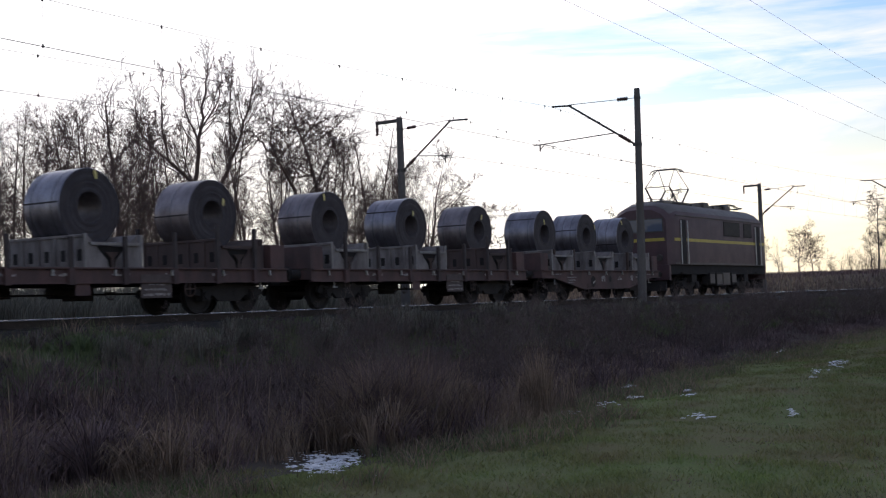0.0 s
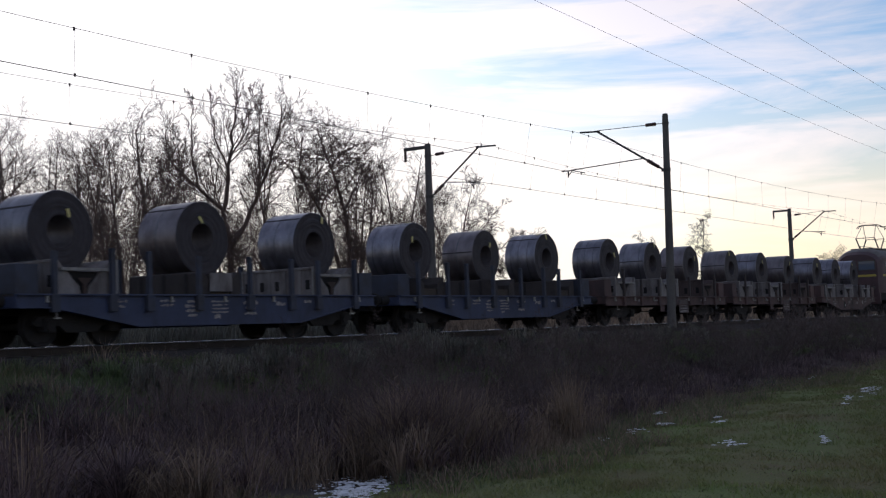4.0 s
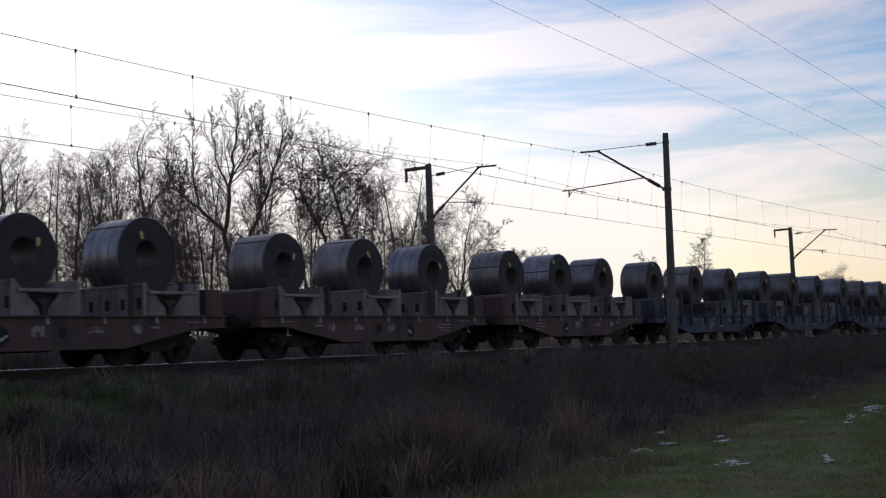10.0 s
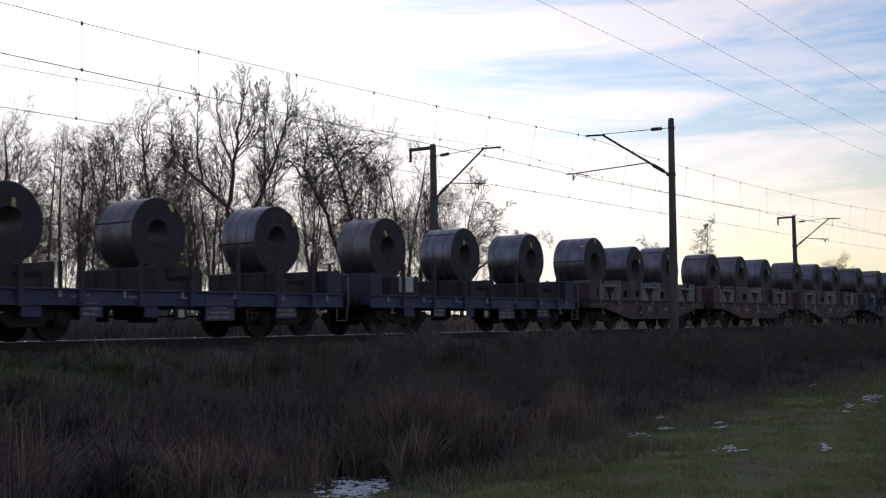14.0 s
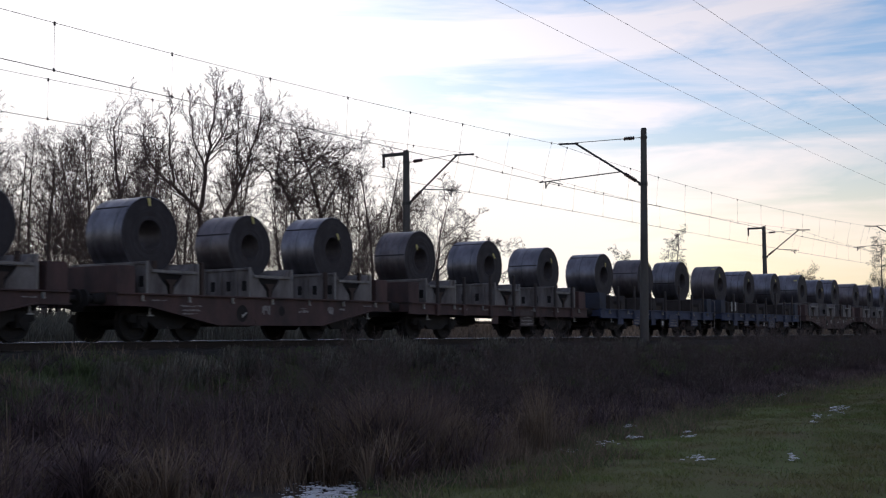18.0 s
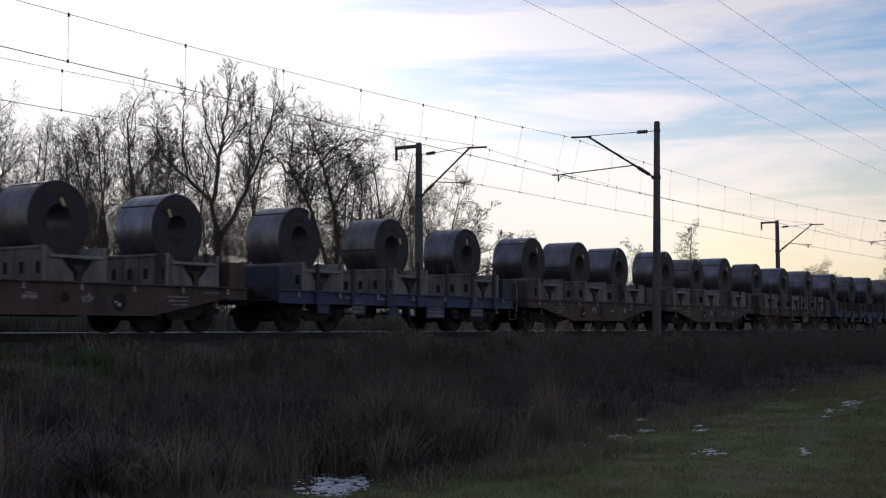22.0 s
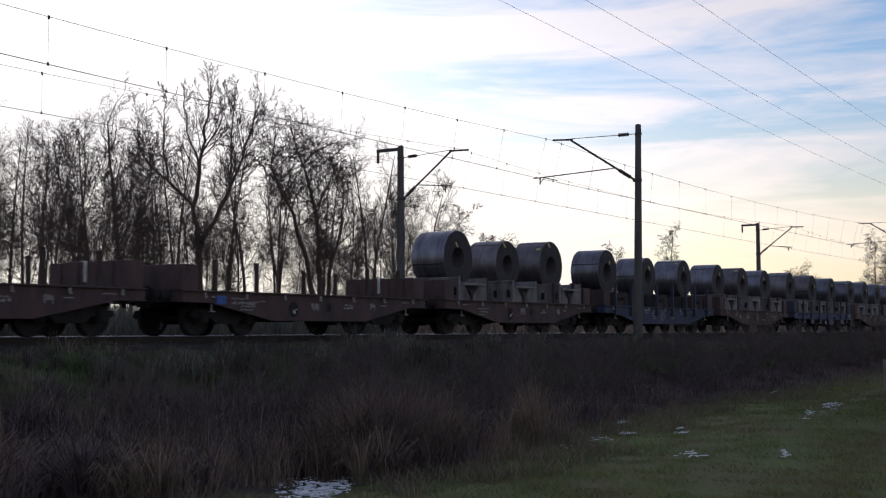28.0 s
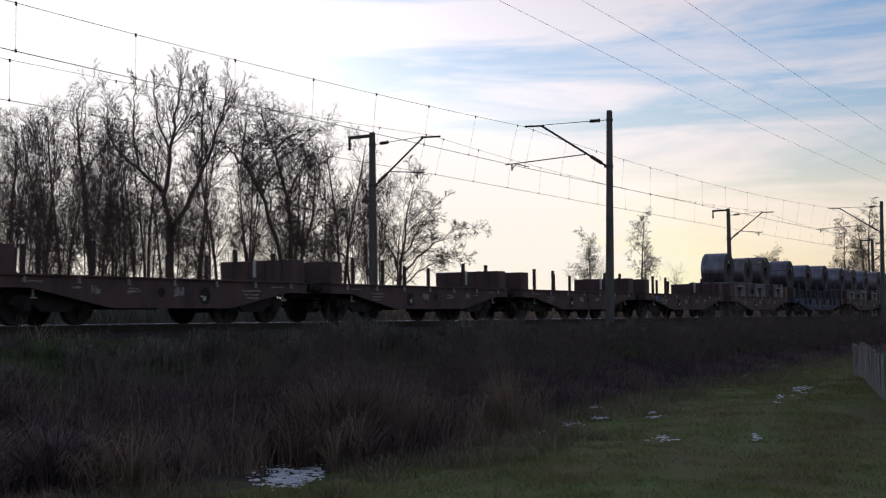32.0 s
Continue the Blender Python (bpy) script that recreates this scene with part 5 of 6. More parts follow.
plant("bare_alder_tree", "bare leaning alder with a broad crown of fine twigs", BUSHY, 29, 11.0, 0.19, [(43.6, 46.5, 0, 0.97), (36.0, 44.0, 200, 0.74), (61.0, 47.5, 80, 0.86), (33.0, 46.0, 100, 0.76), (39.0, 52.0, 30, 0.92)], lean=(-0.06, 0.06))
plant("bare_alder_tree", "slender bare alder with short side twigs", POLE, 31, 10.9, 0.115,
      [(37.5, 43.0, 0, 0.82), (41.8, 47.0, 60, 0.92), (44.0, 43.5, 120, 0.86), (46.2, 49.0, 200, 1.0), (51.5, 47.0, 250, 0.96), (60.4, 44.0, 300, 1.02), (33.8, 46.0, 30, 0.86), (65.5, 47.5, 170, 1.08), (58.6, 52.0, 10, 1.05),
       (36.6, 50.0, 20, 0.9), (45.0, 56.0, 100, 1.0), (52.0, 58.0, 180, 1.05), (40.0, 54.0, 240, 0.95), (30.5, 43.0, 310, 0.82), (66.5, 56.0, 25, 0.9)])
plant("bare_alder_tree", "slender crooked bare tree among the thicket", POLE, 37, 10.4, 0.10,
      [(35.2, 42.0, 0, 0.80), (38.8, 49.0, 70, 0.95), (42.6, 42.0, 140, 0.84), (45.6, 46.0, 210, 0.92), (50.0, 42.5, 280, 0.86), (53.4, 49.0, 350, 1.03), (61.8, 48.0, 40, 1.06), (31.5, 44.0, 110, 0.84), (29.0, 42.0, 100, 0.82),
       (34.5, 54.0, 130, 0.92), (48.0, 55.0, 60, 1.0), (56.5, 58.0, 250, 1.1), (43.0, 60.0, 300, 1.05), (62.0, 60.0, 200, 1.1), (57.5, 48.5, 120, 0.95), (60.0, 50.5, 40, 1.0), (63.4, 50.0, 280, 1.03), (55.8, 47.0, 20, 0.88)], lean=(0.06, 0.03))
plant("bare_alder_tree", "thin bare tree with many upright twigs", ASPEN, 41, 9.6, 0.09,
      [(39.6, 42.5, 0, 0.84), (43.2, 50.0, 80, 1.0), (47.6, 42.8, 160, 0.80), (62.2, 43.0, 240, 0.82), (64.6, 44.0, 320, 0.80), (34.2, 50.0, 45, 0.90), (54.2, 42.5, 200, 0.84), (32.4, 48.0, 275, 0.88), (38.2, 46.0, 15, 0.84),
       (59.0, 44.5, 95, 0.92), (49.8, 52.0, 145, 0.98), (37.0, 58.0, 215, 1.0), (66.3, 46.0, 265, 0.80)])
# open-grown tree at the wood's edge: an upright stem and long limbs that sweep out over the meadow
WISPY = dict(ALDER, thin=0.0112, count=(13, 7, 5, 3), angle=((30, 62), (30, 58), (30, 58), (25, 55)), size=((0.22, 0.42), (0.36, 0.58), (0.40, 0.62), (0.4, 0.7)), wander=(0.05, 0.12, 0.15, 0.17, 0.2), lift=(0.03, 0.03, 0.02, 0.0, -0.03), narrow=0.85)
WISPY["from"] = (0.3, 0.15, 0.12, 0.15)


def fan(limbs, ax=0.55, ay=-0.84):
    """Way points given as (out, up) in the tree's broad plane."""
    return [([(u * ax + 0.12 * k, u * ay, z) for k, (u, z) in enumerate(line)], r0, r1, first) for line, r0, r1, first in limbs]


SWEEP = fan([([(0, -0.3), (0, 1.8), (0.05, 3.5), (0.35, 5.5), (0.25, 7.0), (0.6, 8.6), (0.8, 9.5)], 0.15, 0.015, 0.35),
             ([(0.0, 2.3), (0.8, 3.6), (2.0, 4.6), (3.5, 5.9), (4.6, 6.5)], 0.085, 0.012, 0.25),
             ([(0.05, 3.6), (1.2, 5.8), (2.2, 7.3), (2.9, 8.2)], 0.07, 0.012, 0.2),
             ([(0.0, 1.9), (1.4, 3.2), (2.8, 3.9), (4.3, 4.3)], 0.06, 0.012, 0.3),
             ([(0.0, 3.2), (-0.9, 5.2), (-1.5, 7.4), (-1.7, 8.6)], 0.075, 0.012, 0.25)])
plant("bare_spreading_tree", "bare tree with long sweeping limbs at the wood's edge", WISPY, 47, 9.0, 0.16, [(68.9, 45.5, 0, 0.96)], paths=SWEEP)
plant("bare_spreading_tree", "smaller bare tree with low spreading limbs", SPREAD, 49, 8.0, 0.13, [(65.2, 46.8, 330, 0.98), (72.5, 48.0, 210, 0.80)], lean=(0.06, -0.03))
plant("bare_birch_tree", "distant bare birch with hanging twigs", BIRCH, 53, 14.0, 0.2, [(184, 76, 0, 0.98), (165, 76, 100, 0.72), (196, 80, 220, 0.72), (312, 76, 40, 1.38), (234, 78, 200, 0.55)], bark="birch")
plant("bare_birch_tree", "distant bare birch with a wide crown", BIRCH, 59, 18.0, 0.26, [(345, 77, 0, 1.38), (358, 82, 150, 1.2), (322, 80, 70, 0.6), (330, 75, 170, 0.5)], bark="birch", lean=(0.05, 0.02))
ROUND = dict(SPREAD, thin=0.026, count=(13, 7, 5, 2), lift=(0.04, 0.08, 0.05, 0.02, 0.0))
ROUND["from"] = (0.18, 0.15, 0.12, 0.15)
plant("distant_bare_tree", "distant bare tree with a full rounded crown", ROUND, 113, 10.5, 0.16, [(249, 76, 0, 0.80), (263, 77.5, 140, 0.72), (164, 76, 60, 0.62), (338, 77, 220, 1.2), (234, 80, 300, 0.5)])
for seed, n, tall, far in ((91, 14, 7.0, 1.50), (93, 15, 8.0, 1.45), (97, 15, 5.6, 1.45), (99, 11, 6.4, 1.35), (103, 5, 7.4, 1.02)):
    spots = [(y * random.uniform(0.68, far), y, random.uniform(0, 360), random.uniform(0.75, 1.1) * y / 48) for y in [39 + 24 * (k + random.random()) / n for k in range(n)]]
    plant("bare_sapling", "thin bare sapling in the dense wood beyond the tracks", SAPLING, seed, tall, 0.05, spots, lean=(random.uniform(-0.08, 0.08), 0.04))
for i in range(3):
    spots = [(195 + 80 * i + k * 13 + random.uniform(-4, 4), 72 + 6 * i + random.uniform(-3, 6), random.uniform(0, 360), random.uniform(0.5, 0.95)) for k in range(7)]
    plant("distant_bare_tree", "small hazy bare tree on the far edge of the meadow", BRUSH, 83 + i, 6.5, 0.07, spots, stems=[(0, 0, -0.1, 0.15, 0.1, 1.0, 1.0), (0.3, 0, -0.1, -0.2, 0.15, 0.9, 0.9), (0, 0.3, -0.1, 0.05, -0.2, 0.9, 0.9)])
# the hazy edge of a wood at the far end of the meadow
FIR = dict(ALDER, count=(46, 9, 3), steps=(12, 4, 2, 1), angle=((70, 100), (35, 60), (30, 60)), size=((0.10, 0.30), (0.25, 0.5), (0.3, 0.6)), lift=(0.05, -0.04, 0.0, 0.0), thin=0.03, narrow=1.75)
FIR["from"] = (0.06, 0.1, 0.1, 0.1)
plant("distant_fir_tree", "small dark fir at the far edge of the meadow", FIR, 101, 7.0, 0.12, [(372, 92, 0, 0.9), (384, 96, 60, 0.7), (396, 94, 130, 1.0), (352, 90, 200, 0.55), (410, 99, 250, 0.8), (338, 92, 310, 0.5)])
spots = [(300 + k * 11 + random.uniform(-4, 4), 78 + k * 1.6 + random.uniform(-3, 5), random.uniform(0, 360), random.uniform(0.7, 1.2)) for k in range(12)]
plant("distant_bare_tree", "small hazy bare tree on the far edge of the meadow", BRUSH, 107, 6.5, 0.07, spots, stems=[(0, 0, -0.1, 0.15, 0.1, 1.0, 1.0), (0.3, 0, -0.1, -0.2, 0.15, 0.9, 0.9), (0, 0.3, -0.1, 0.05, -0.2, 0.9, 0.9)])
# undergrowth along the far side of the railway
spots = [(24 + i * 1.55 + random.uniform(-0.5, 0.5), 35.2 + random.uniform(0, 4.5), random.uniform(0, 360), random.uniform(0.6, 1.0)) for i in range(0, 44)]
spots = [s for s in spots if s[0] < 1.42 * s[1]]
ditch = [(x, edge(x) + 1.4 + random.uniform(0, 4.8), random.uniform(0, 360), random.uniform(0.35, 0.55) * (1.0 if x < 19 else 1.3)) for x in [12 + 60 * (i / 94) ** 1.2 for i in range(95)]]
ditch += [(17.0, 15.4, 20, 0.6), (18.3, 15.9, 110, 0.6), (19.6, 15.6, 200, 0.6), (22.4, 16.0, 300, 0.6), (23.4, 16.3, 60, 0.6), (14.6, 15.2, 240, 0.4), (27.5, 16.2, 140, 0.6), (30.5, 16.6, 10, 0.6), (34.0, 16.2, 90, 0.6), (16.2, 13.2, 130, 0.5), (19.0, 13.4, 250, 0.5), (24.5, 14.2, 30, 0.6), (28.0, 13.6, 320, 0.6)]
ditch += [(x, random.uniform(14.6, 18.8), random.uniform(0, 360), random.uniform(0.45, 0.75)) for x in [27 + 48 * (i / 54) ** 1.15 for i in range(55)]]
ditch = [(x, y, turn, min(size, ((-0.14 if x < 42 else 0.12) - height(x, y)) / 1.9)) for x, y, turn, size in ditch]
plant("bare_shrub", "low bare shrub in the undergrowth beside the tracks", BRUSH, 61, 2.4, 0.035, spots[::2] + ditch[::2], bark="twig", stems=[(0, 0, -0.1, 0.3, 0.1, 1.0, 1.0), (0.1, 0, -0.1, -0.4, 0.2, 0.9, 0.9), (0, 0.1, -0.1, 0.05, -0.4, 0.9, 0.9), (0, 0, -0.1, -0.1, 0.5, 0.8, 0.9)])
plant("bare_shrub", "dense low bare shrub beside the tracks", BRUSH, 67, 2.1, 0.03, spots[1::2] + ditch[1::2], bark="twig", stems=[(0, 0, -0.1, 0.5, 0.3, 1.0, 1.0), (0.1, 0, -0.1, -0.5, -0.2, 0.9, 0.9), (0, 0.1, -0.1, 0.0, 0.1, 1.0, 0.9), (0, 0, -0.1, 0.2, -0.6, 0.8, 0.9)])


# ---- grass, stalks, snow ----
def blades(name, mat, label, rng, places, tall, width, bend, seg=2):
    """Loose tapered blades: places is an array of (x, y); tall and width are arrays of metres."""
    n = len(places)
    z = np.array([height(x, y) for x, y in places])
    a, b = rng.uniform(0, 2 * np.pi, n), rng.uniform(0, 2 * np.pi, n)
    lean = bend * rng.uniform(0.1, 1.0, n) * tall
    base = np.column_stack([places[:, 0], places[:, 1], z - 0.02])
    side = np.column_stack([np.cos(a), np.sin(a), np.zeros(n)]) * width[:, None] / 2
    tip = base + np.column_stack([lean * np.cos(b), lean * np.sin(b), tall])
    mid = base + np.column_stack([0.35 * lean * np.cos(b), 0.35 * lean * np.sin(b), 0.58 * tall])
    v = np.stack([base - side, base + side, mid + side * 0.75, mid - side * 0.75, tip], 1).reshape(-1, 3)
    i = np.arange(n)[:, None] * 5
    f = np.concatenate([i + np.array([[0, 1, 2]]), i + np.array([[0, 2, 3]]), i + np.array([[3, 2, 4]])])
    return raw(name, v, f, mat, label, "grass" if "grass" in name else "vegetation", "stuff")


def scatter(rng, n, x0, x1, y0, y1, keep):
    """Random places in a field, kept where keep says so, thinner with distance."""
    p = np.column_stack([rng.uniform(0, 1, n) ** 1.7 * (x1 - x0) + x0, rng.uniform(y0, y1, n)])
    return np.array([q for q in p if keep(q[0], q[1])])


rng = np.random.default_rng(5)


def seen(x, y):
    """The wedge of the field that lies before the camera, with a margin."""
    return 0.08 * x < y < 1.55 * x


def clear(x, y):
    """Outside the open snowy hollow at the near end of the ditch."""
    u = ((x - 10.1) * 0.78 + (y - 8.2) * 0.63) / 2.0
    w = (-(x - 10.1) * 0.63 + (y - 8.2) * 0.78) / 0.75
    return u * u + w * w > 1.0 + 0.5 * noise.noise((x * 2, y * 2, 1.0))


def patchy(x, y, s, lo):
    return noise.noise((x * s, y * s, 3.7)) > lo


def worn(x, y):
    """1 in the wheel tracks that run along the field, 0 well beside them."""
    mid = float(np.interp(x, [6, 11.6, 13.7, 16.9, 23.6, 27.5, 40, 75], [3.4, 4.35, 4.65, 5.38, 7.05, 7.55, 8.8, 10.4]))
    off = min(abs(y - mid), abs(y - mid + 1.65)) + 0.12 * noise.noise((x * 1.4, y * 1.4, 6.0))
    return math.exp(-(max(0.0, off) / 0.30) ** 2)


p = scatter(rng, 330000, 7, 75, 0, 13, lambda x, y: seen(x, y) and y < edge(x) + 0.5 and rng.random() > 0.72 * worn(x, y))
near = np.column_stack([rng.uniform(-6, 8, 30000), rng.uniform(-5, 8, 30000)])
p = np.concatenate([p, near])
tall = rng.uniform(0.025, 0.07, len(p)) * np.array([max(0.55, 1.0 + 1.0 * noise.noise((x * 1.9, y * 1.9, 4.2)) + 0.5 * noise.noise((x * 0.45, y * 0.45, 8.0))) for x, y in p])
blades("lawn_grass", "grass", "short damp green grass of the field edge", rng, p, tall, np.where(p[:, 0] > 25, 0.022, 0.014), 1.5)
p = scatter(rng, 150000, 7, 60, 0, 12, lambda x, y: seen(x, y) and y < edge(x) and rng.random() < 0.8 * worn(x, y) + 0.03)
blades("worn_track_grass", "straw", "flattened dry grass in the old wheel tracks", rng, p[::2], rng.uniform(0.015, 0.045, len(p[::2])), np.full(len(p[::2]), 0.014), 2.4)
blades("worn_track_litter", "reed", "dark litter and bare earth in the wheel tracks", rng, p[1::2], rng.uniform(0.01, 0.03, len(p[1::2])), np.full(len(p[1::2]), 0.022), 2.6)
p = scatter(rng, 5000, 7, 60, 0, 12, lambda x, y: seen(x, y) and y < edge(x) + 0.6 and patchy(x, y, 0.9, 0.15))
blades("straw_grass", "straw", "scattered dry straw in the green grass", rng, p, rng.uniform(0.05, 0.14, len(p)), np.full(len(p), 0.010), 1.2)
p = scatter(rng, 120000, 7, 60, 5, 13, lambda x, y: seen(x, y) and clear(x, y) and edge(x) - 1.1 + 0.9 * noise.noise((x * 0.8, y * 0.8, 12)) < y < edge(x) + 1.0 and patchy(x, y, 1.3, -0.2))
blades("rough_edge_grass", "bankgrass", "longer rough green grass at the edge of the ditch", rng, p[::2], rng.uniform(0.05, 0.22, len(p[::2])), np.full(len(p[::2]), 0.012), 1.5)
blades("dry_edge_grass", "straw", "dry tan grass mixed in at the edge of the ditch", rng, p[1::2], rng.uniform(0.06, 0.28, len(p[1::2])), np.full(len(p[1::2]), 0.010), 1.6)
# tall dead stalks in the ditch
p = scatter(rng, 80000, 5, 90, 7, 17.5, lambda x, y: seen(x, y) and clear(x, y) and edge(x) + 0.3 < y < (14.6 if x < 24 else 16.4) and patchy(x, y, 0.5, -0.3))
tall = rng.uniform(0.2, 0.75, len(p)) * np.array([float(np.interp(x, [14, 21, 30], [1.0, 0.6, 0.4])) * max(0.25, 1.0 + 1.5 * noise.noise((x * 0.6, y * 0.6, 9))) for x, y in p])
blades("dead_stalks", "reed", "tangle of dead dark brown stalks in the ditch", rng, p, tall, np.full(len(p), 0.012), 1.3)


def low(x):
    """Stalks stand lower where shrubs fill the ditch."""
    return float(np.interp(x, [14, 21, 30], [1.0, 0.6, 0.4]))


def clumps(name, mat, label, centres, each, tall, width, bend):
    """Tufts of stalks that spring from one foot, some high and some low."""
    spots, high = [], []
    for x, y in centres:
        n = int(each * rng.uniform(0.4, 1.6))
        spots.append(np.array([(x, y)]) + rng.normal(0, rng.uniform(0.05, 0.15), (n, 2)))
        high.append(rng.uniform(0.45, 1.0, n) * rng.uniform(*tall) * low(x) * max(0.4, 1.0 + 1.2 * noise.noise((x * 0.6, y * 0.6, 9))))
    spots, high = np.concatenate(spots), np.concatenate(high)
    return blades(name, mat, label, rng, spots, high, np.full(len(spots), width), bend)


def ditch_at(x, y):
    return seen(x, y) and clear(x, y) and edge(x) + 0.4 < y < (14.2 if x < 24 else 15.8)


c = scatter(rng, 700, 8, 45, 0, 12, lambda x, y: seen(x, y) and y < edge(x) - 0.2 and patchy(x, y, 0.5, -0.05))
clumps("grass_tufts", "bankgrass", "darker tufts of longer grass in the lawn", c, 22, (0.05, 0.10), 0.010, 1.4)
c = scatter(rng, 4200, 5, 80, 7, 16.5, lambda x, y: ditch_at(x, y) and patchy(x, y, 0.45, -0.12))
clumps("dead_stalk_tufts", "reed", "tufts of dead brown stalks standing in the ditch", c, 32, (0.35, 0.9), 0.013, 1.1)
c = scatter(rng, 800, 5, 40, 7, 15.0, lambda x, y: x > 10.5 and ditch_at(x, y) and patchy(x, y, 0.38, 0.05))
clumps("pale_stalk_tufts", "straw", "pale dry tufts of grass among the dead stalks", c, 26, (0.3, 0.75), 0.011, 1.0)
c = np.concatenate([np.array([(x, y)]) + rng.normal(0, 0.4, (n, 2)) for x, y, n in ((9.6, 9.8, 10), (12.2, 9.8, 14), (12.4, 9.2, 20), (13.3, 9.7, 20), (11.6, 9.6, 12), (14.6, 9.6, 14), (11.0, 10.2, 16), (12.6, 10.8, 18), (13.8, 10.6, 14), (9.9, 10.0, 14), (15.6, 10.4, 12), (13.9, 8.7, 16), (15.8, 9.0, 12), (12.9, 8.5, 24), (13.6, 8.9, 24), (14.4, 9.0, 26), (15.0, 8.9, 18), (13.2, 9.3, 20))])
clumps("pale_stalk_tufts", "straw", "tall pale tufts of dry grass at the ditch edge", c, 45, (0.4, 0.85), 0.009, 0.8)
# pale tussocks near the lawn
p = scatter(rng, 26000, 7, 19, 7, 13, lambda x, y: seen(x, y) and clear(x, y) and edge(x) + 0.1 < y < edge(x) + 2.6 and patchy(x, y, 1.1, 0.12))
blades("dry_tussock_grass", "straw", "pale dry tussock grass at the ditch edge", rng, p, rng.uniform(0.2, 0.7, len(p)), np.full(len(p), 0.007), 0.9)
for tx, ty, n in ((15.2, 8.3, 170), (15.5, 8.6, 80)):
    q = np.array([(tx, ty)]) + rng.normal(0, 0.08, (n, 2))
    blades("tall_tussock_grass", "straw", "tall pale tuft of dry grass", rng, q, rng.uniform(0.6, 1.25, n), np.full(n, 0.009), 0.35)
# single tall dead stems with side twigs and drooping plumes, standing above the tangle
c = scatter(rng, 5200, 6.5, 30, 7, 15, lambda x, y: ditch_at(x, y) and patchy(x, y, 0.42, -0.16) and patchy(x + 40, y, 1.5, -0.2))
for kind, mat, words in ((0, "straw", "tall pale dead stems with drooping plumes"), (1, "reed", "tall dark dead stems with side twigs")):
    mine = c[kind::2]
    v, f = [], []
    for x, y in mine:
        z, tall = height(x, y), rng.uniform(0.4, 0.88) * low(x) * max(0.6, 1.0 + 0.9 * noise.noise((x * 0.6, y * 0.6, 9)))
        way, lean = rng.uniform(0, 6.28), rng.uniform(0.02, 0.22) * tall
        tip = np.array([x + lean * math.cos(way), y + lean * math.sin(way), z + tall])
        strips = [(np.array([x, y, z - 0.02]), tip, rng.uniform(0.010, 0.018))]
        for k in range(rng.integers(3, 8)):
            u = rng.uniform(0.35, 1.0)
            q = np.array([x, y, z]) + (tip - np.array([x, y, z])) * u
            w2, long = rng.uniform(0, 6.28), rng.uniform(0.05, 0.20) * tall
            strips.append((q, q + np.array([long * 0.8 * math.cos(w2), long * 0.8 * math.sin(w2), long * rng.uniform(-0.3, 0.9)]), rng.uniform(0.007, 0.016)))
        for p0, p1, wide in strips:
            turn = rng.uniform(0, 6.28)
            e = np.array([math.cos(turn), math.sin(turn), 0]) * wide / 2
            b = len(v)
            v += [p0 - e, p0 + e, p1 + e * 0.5, p1 - e * 0.5]
            f.append((b, b + 1, b + 2, b + 3))
    raw("dead_stems", v, f, mat, words, "vegetation", "stuff")


def tussocks(name, mat, label, spots, each, reach, width):
    """Round clumps of long blades that rise and arch over to all sides."""
    v, f = [], []
    for x, y, size in spots:
        z = height(x, y) - 0.02
        lean = rng.uniform(0, 6.28)
        for k in range(each):
            a = rng.uniform(0, 6.28)
            out, up = size * reach * rng.uniform(0.15, 1.0), size * rng.uniform(0.45, 1.0)
            d = np.array([math.cos(a) + 0.35 * math.cos(lean), math.sin(a) + 0.35 * math.sin(lean), 0])
            e = np.array([-math.sin(a + 0.9), math.cos(a + 0.9), 0]) * width / 2
            o = np.array([x, y, z]) + d * 0.05 * rng.random()
            pts = [o, o + d * out * 0.22 + np.array([0, 0, up * 0.62]), o + d * out * 0.58 + np.array([0, 0, up]), o + d * out + np.array([0, 0, up * rng.uniform(0.55, 0.95)])]
            b = len(v)
            for q, wide in zip(pts, (1.0, 0.9, 0.65, 0.2)):
                v += [q - e * wide, q + e * wide]
            f += [(b + 2 * j, b + 2 * j + 1, b + 2 * j + 3, b + 2 * j + 2) for j in range(3)]
    return raw(name, v, f, mat, label, "vegetation", "stuff")


spots = [(x, y, rng.uniform(0.35, 0.75) * low(x)) for x, y in scatter(rng, 900, 8.5, 32, 7, 15, lambda x, y: ditch_at(x, y) and patchy(x, y, 0.7, 0.0))]
tussocks("arching_tussocks", "straw", "pale arching tussocks of dead grass in the ditch", spots[::3], 70, 0.8, 0.013)
tussocks("arching_tussocks", "reed", "dark arching tussocks of dead grass in the ditch", spots[1::3] + spots[2::3], 80, 0.9, 0.015)
spots = [(x, y, rng.uniform(0.22, 0.48)) for x, y in scatter(rng, 1100, 12, 45, 14.5, 19.2, lambda x, y: seen(x, y) and patchy(x, y, 0.5, 0.05))]
tussocks("bank_tussocks", "bankgrass", "arching green tussocks on the railway bank", spots[::2], 60, 0.9, 0.016)
tussocks("bank_tussocks", "twiggy", "grey-brown weeds on the railway bank", spots[1::2], 50, 0.8, 0.016)
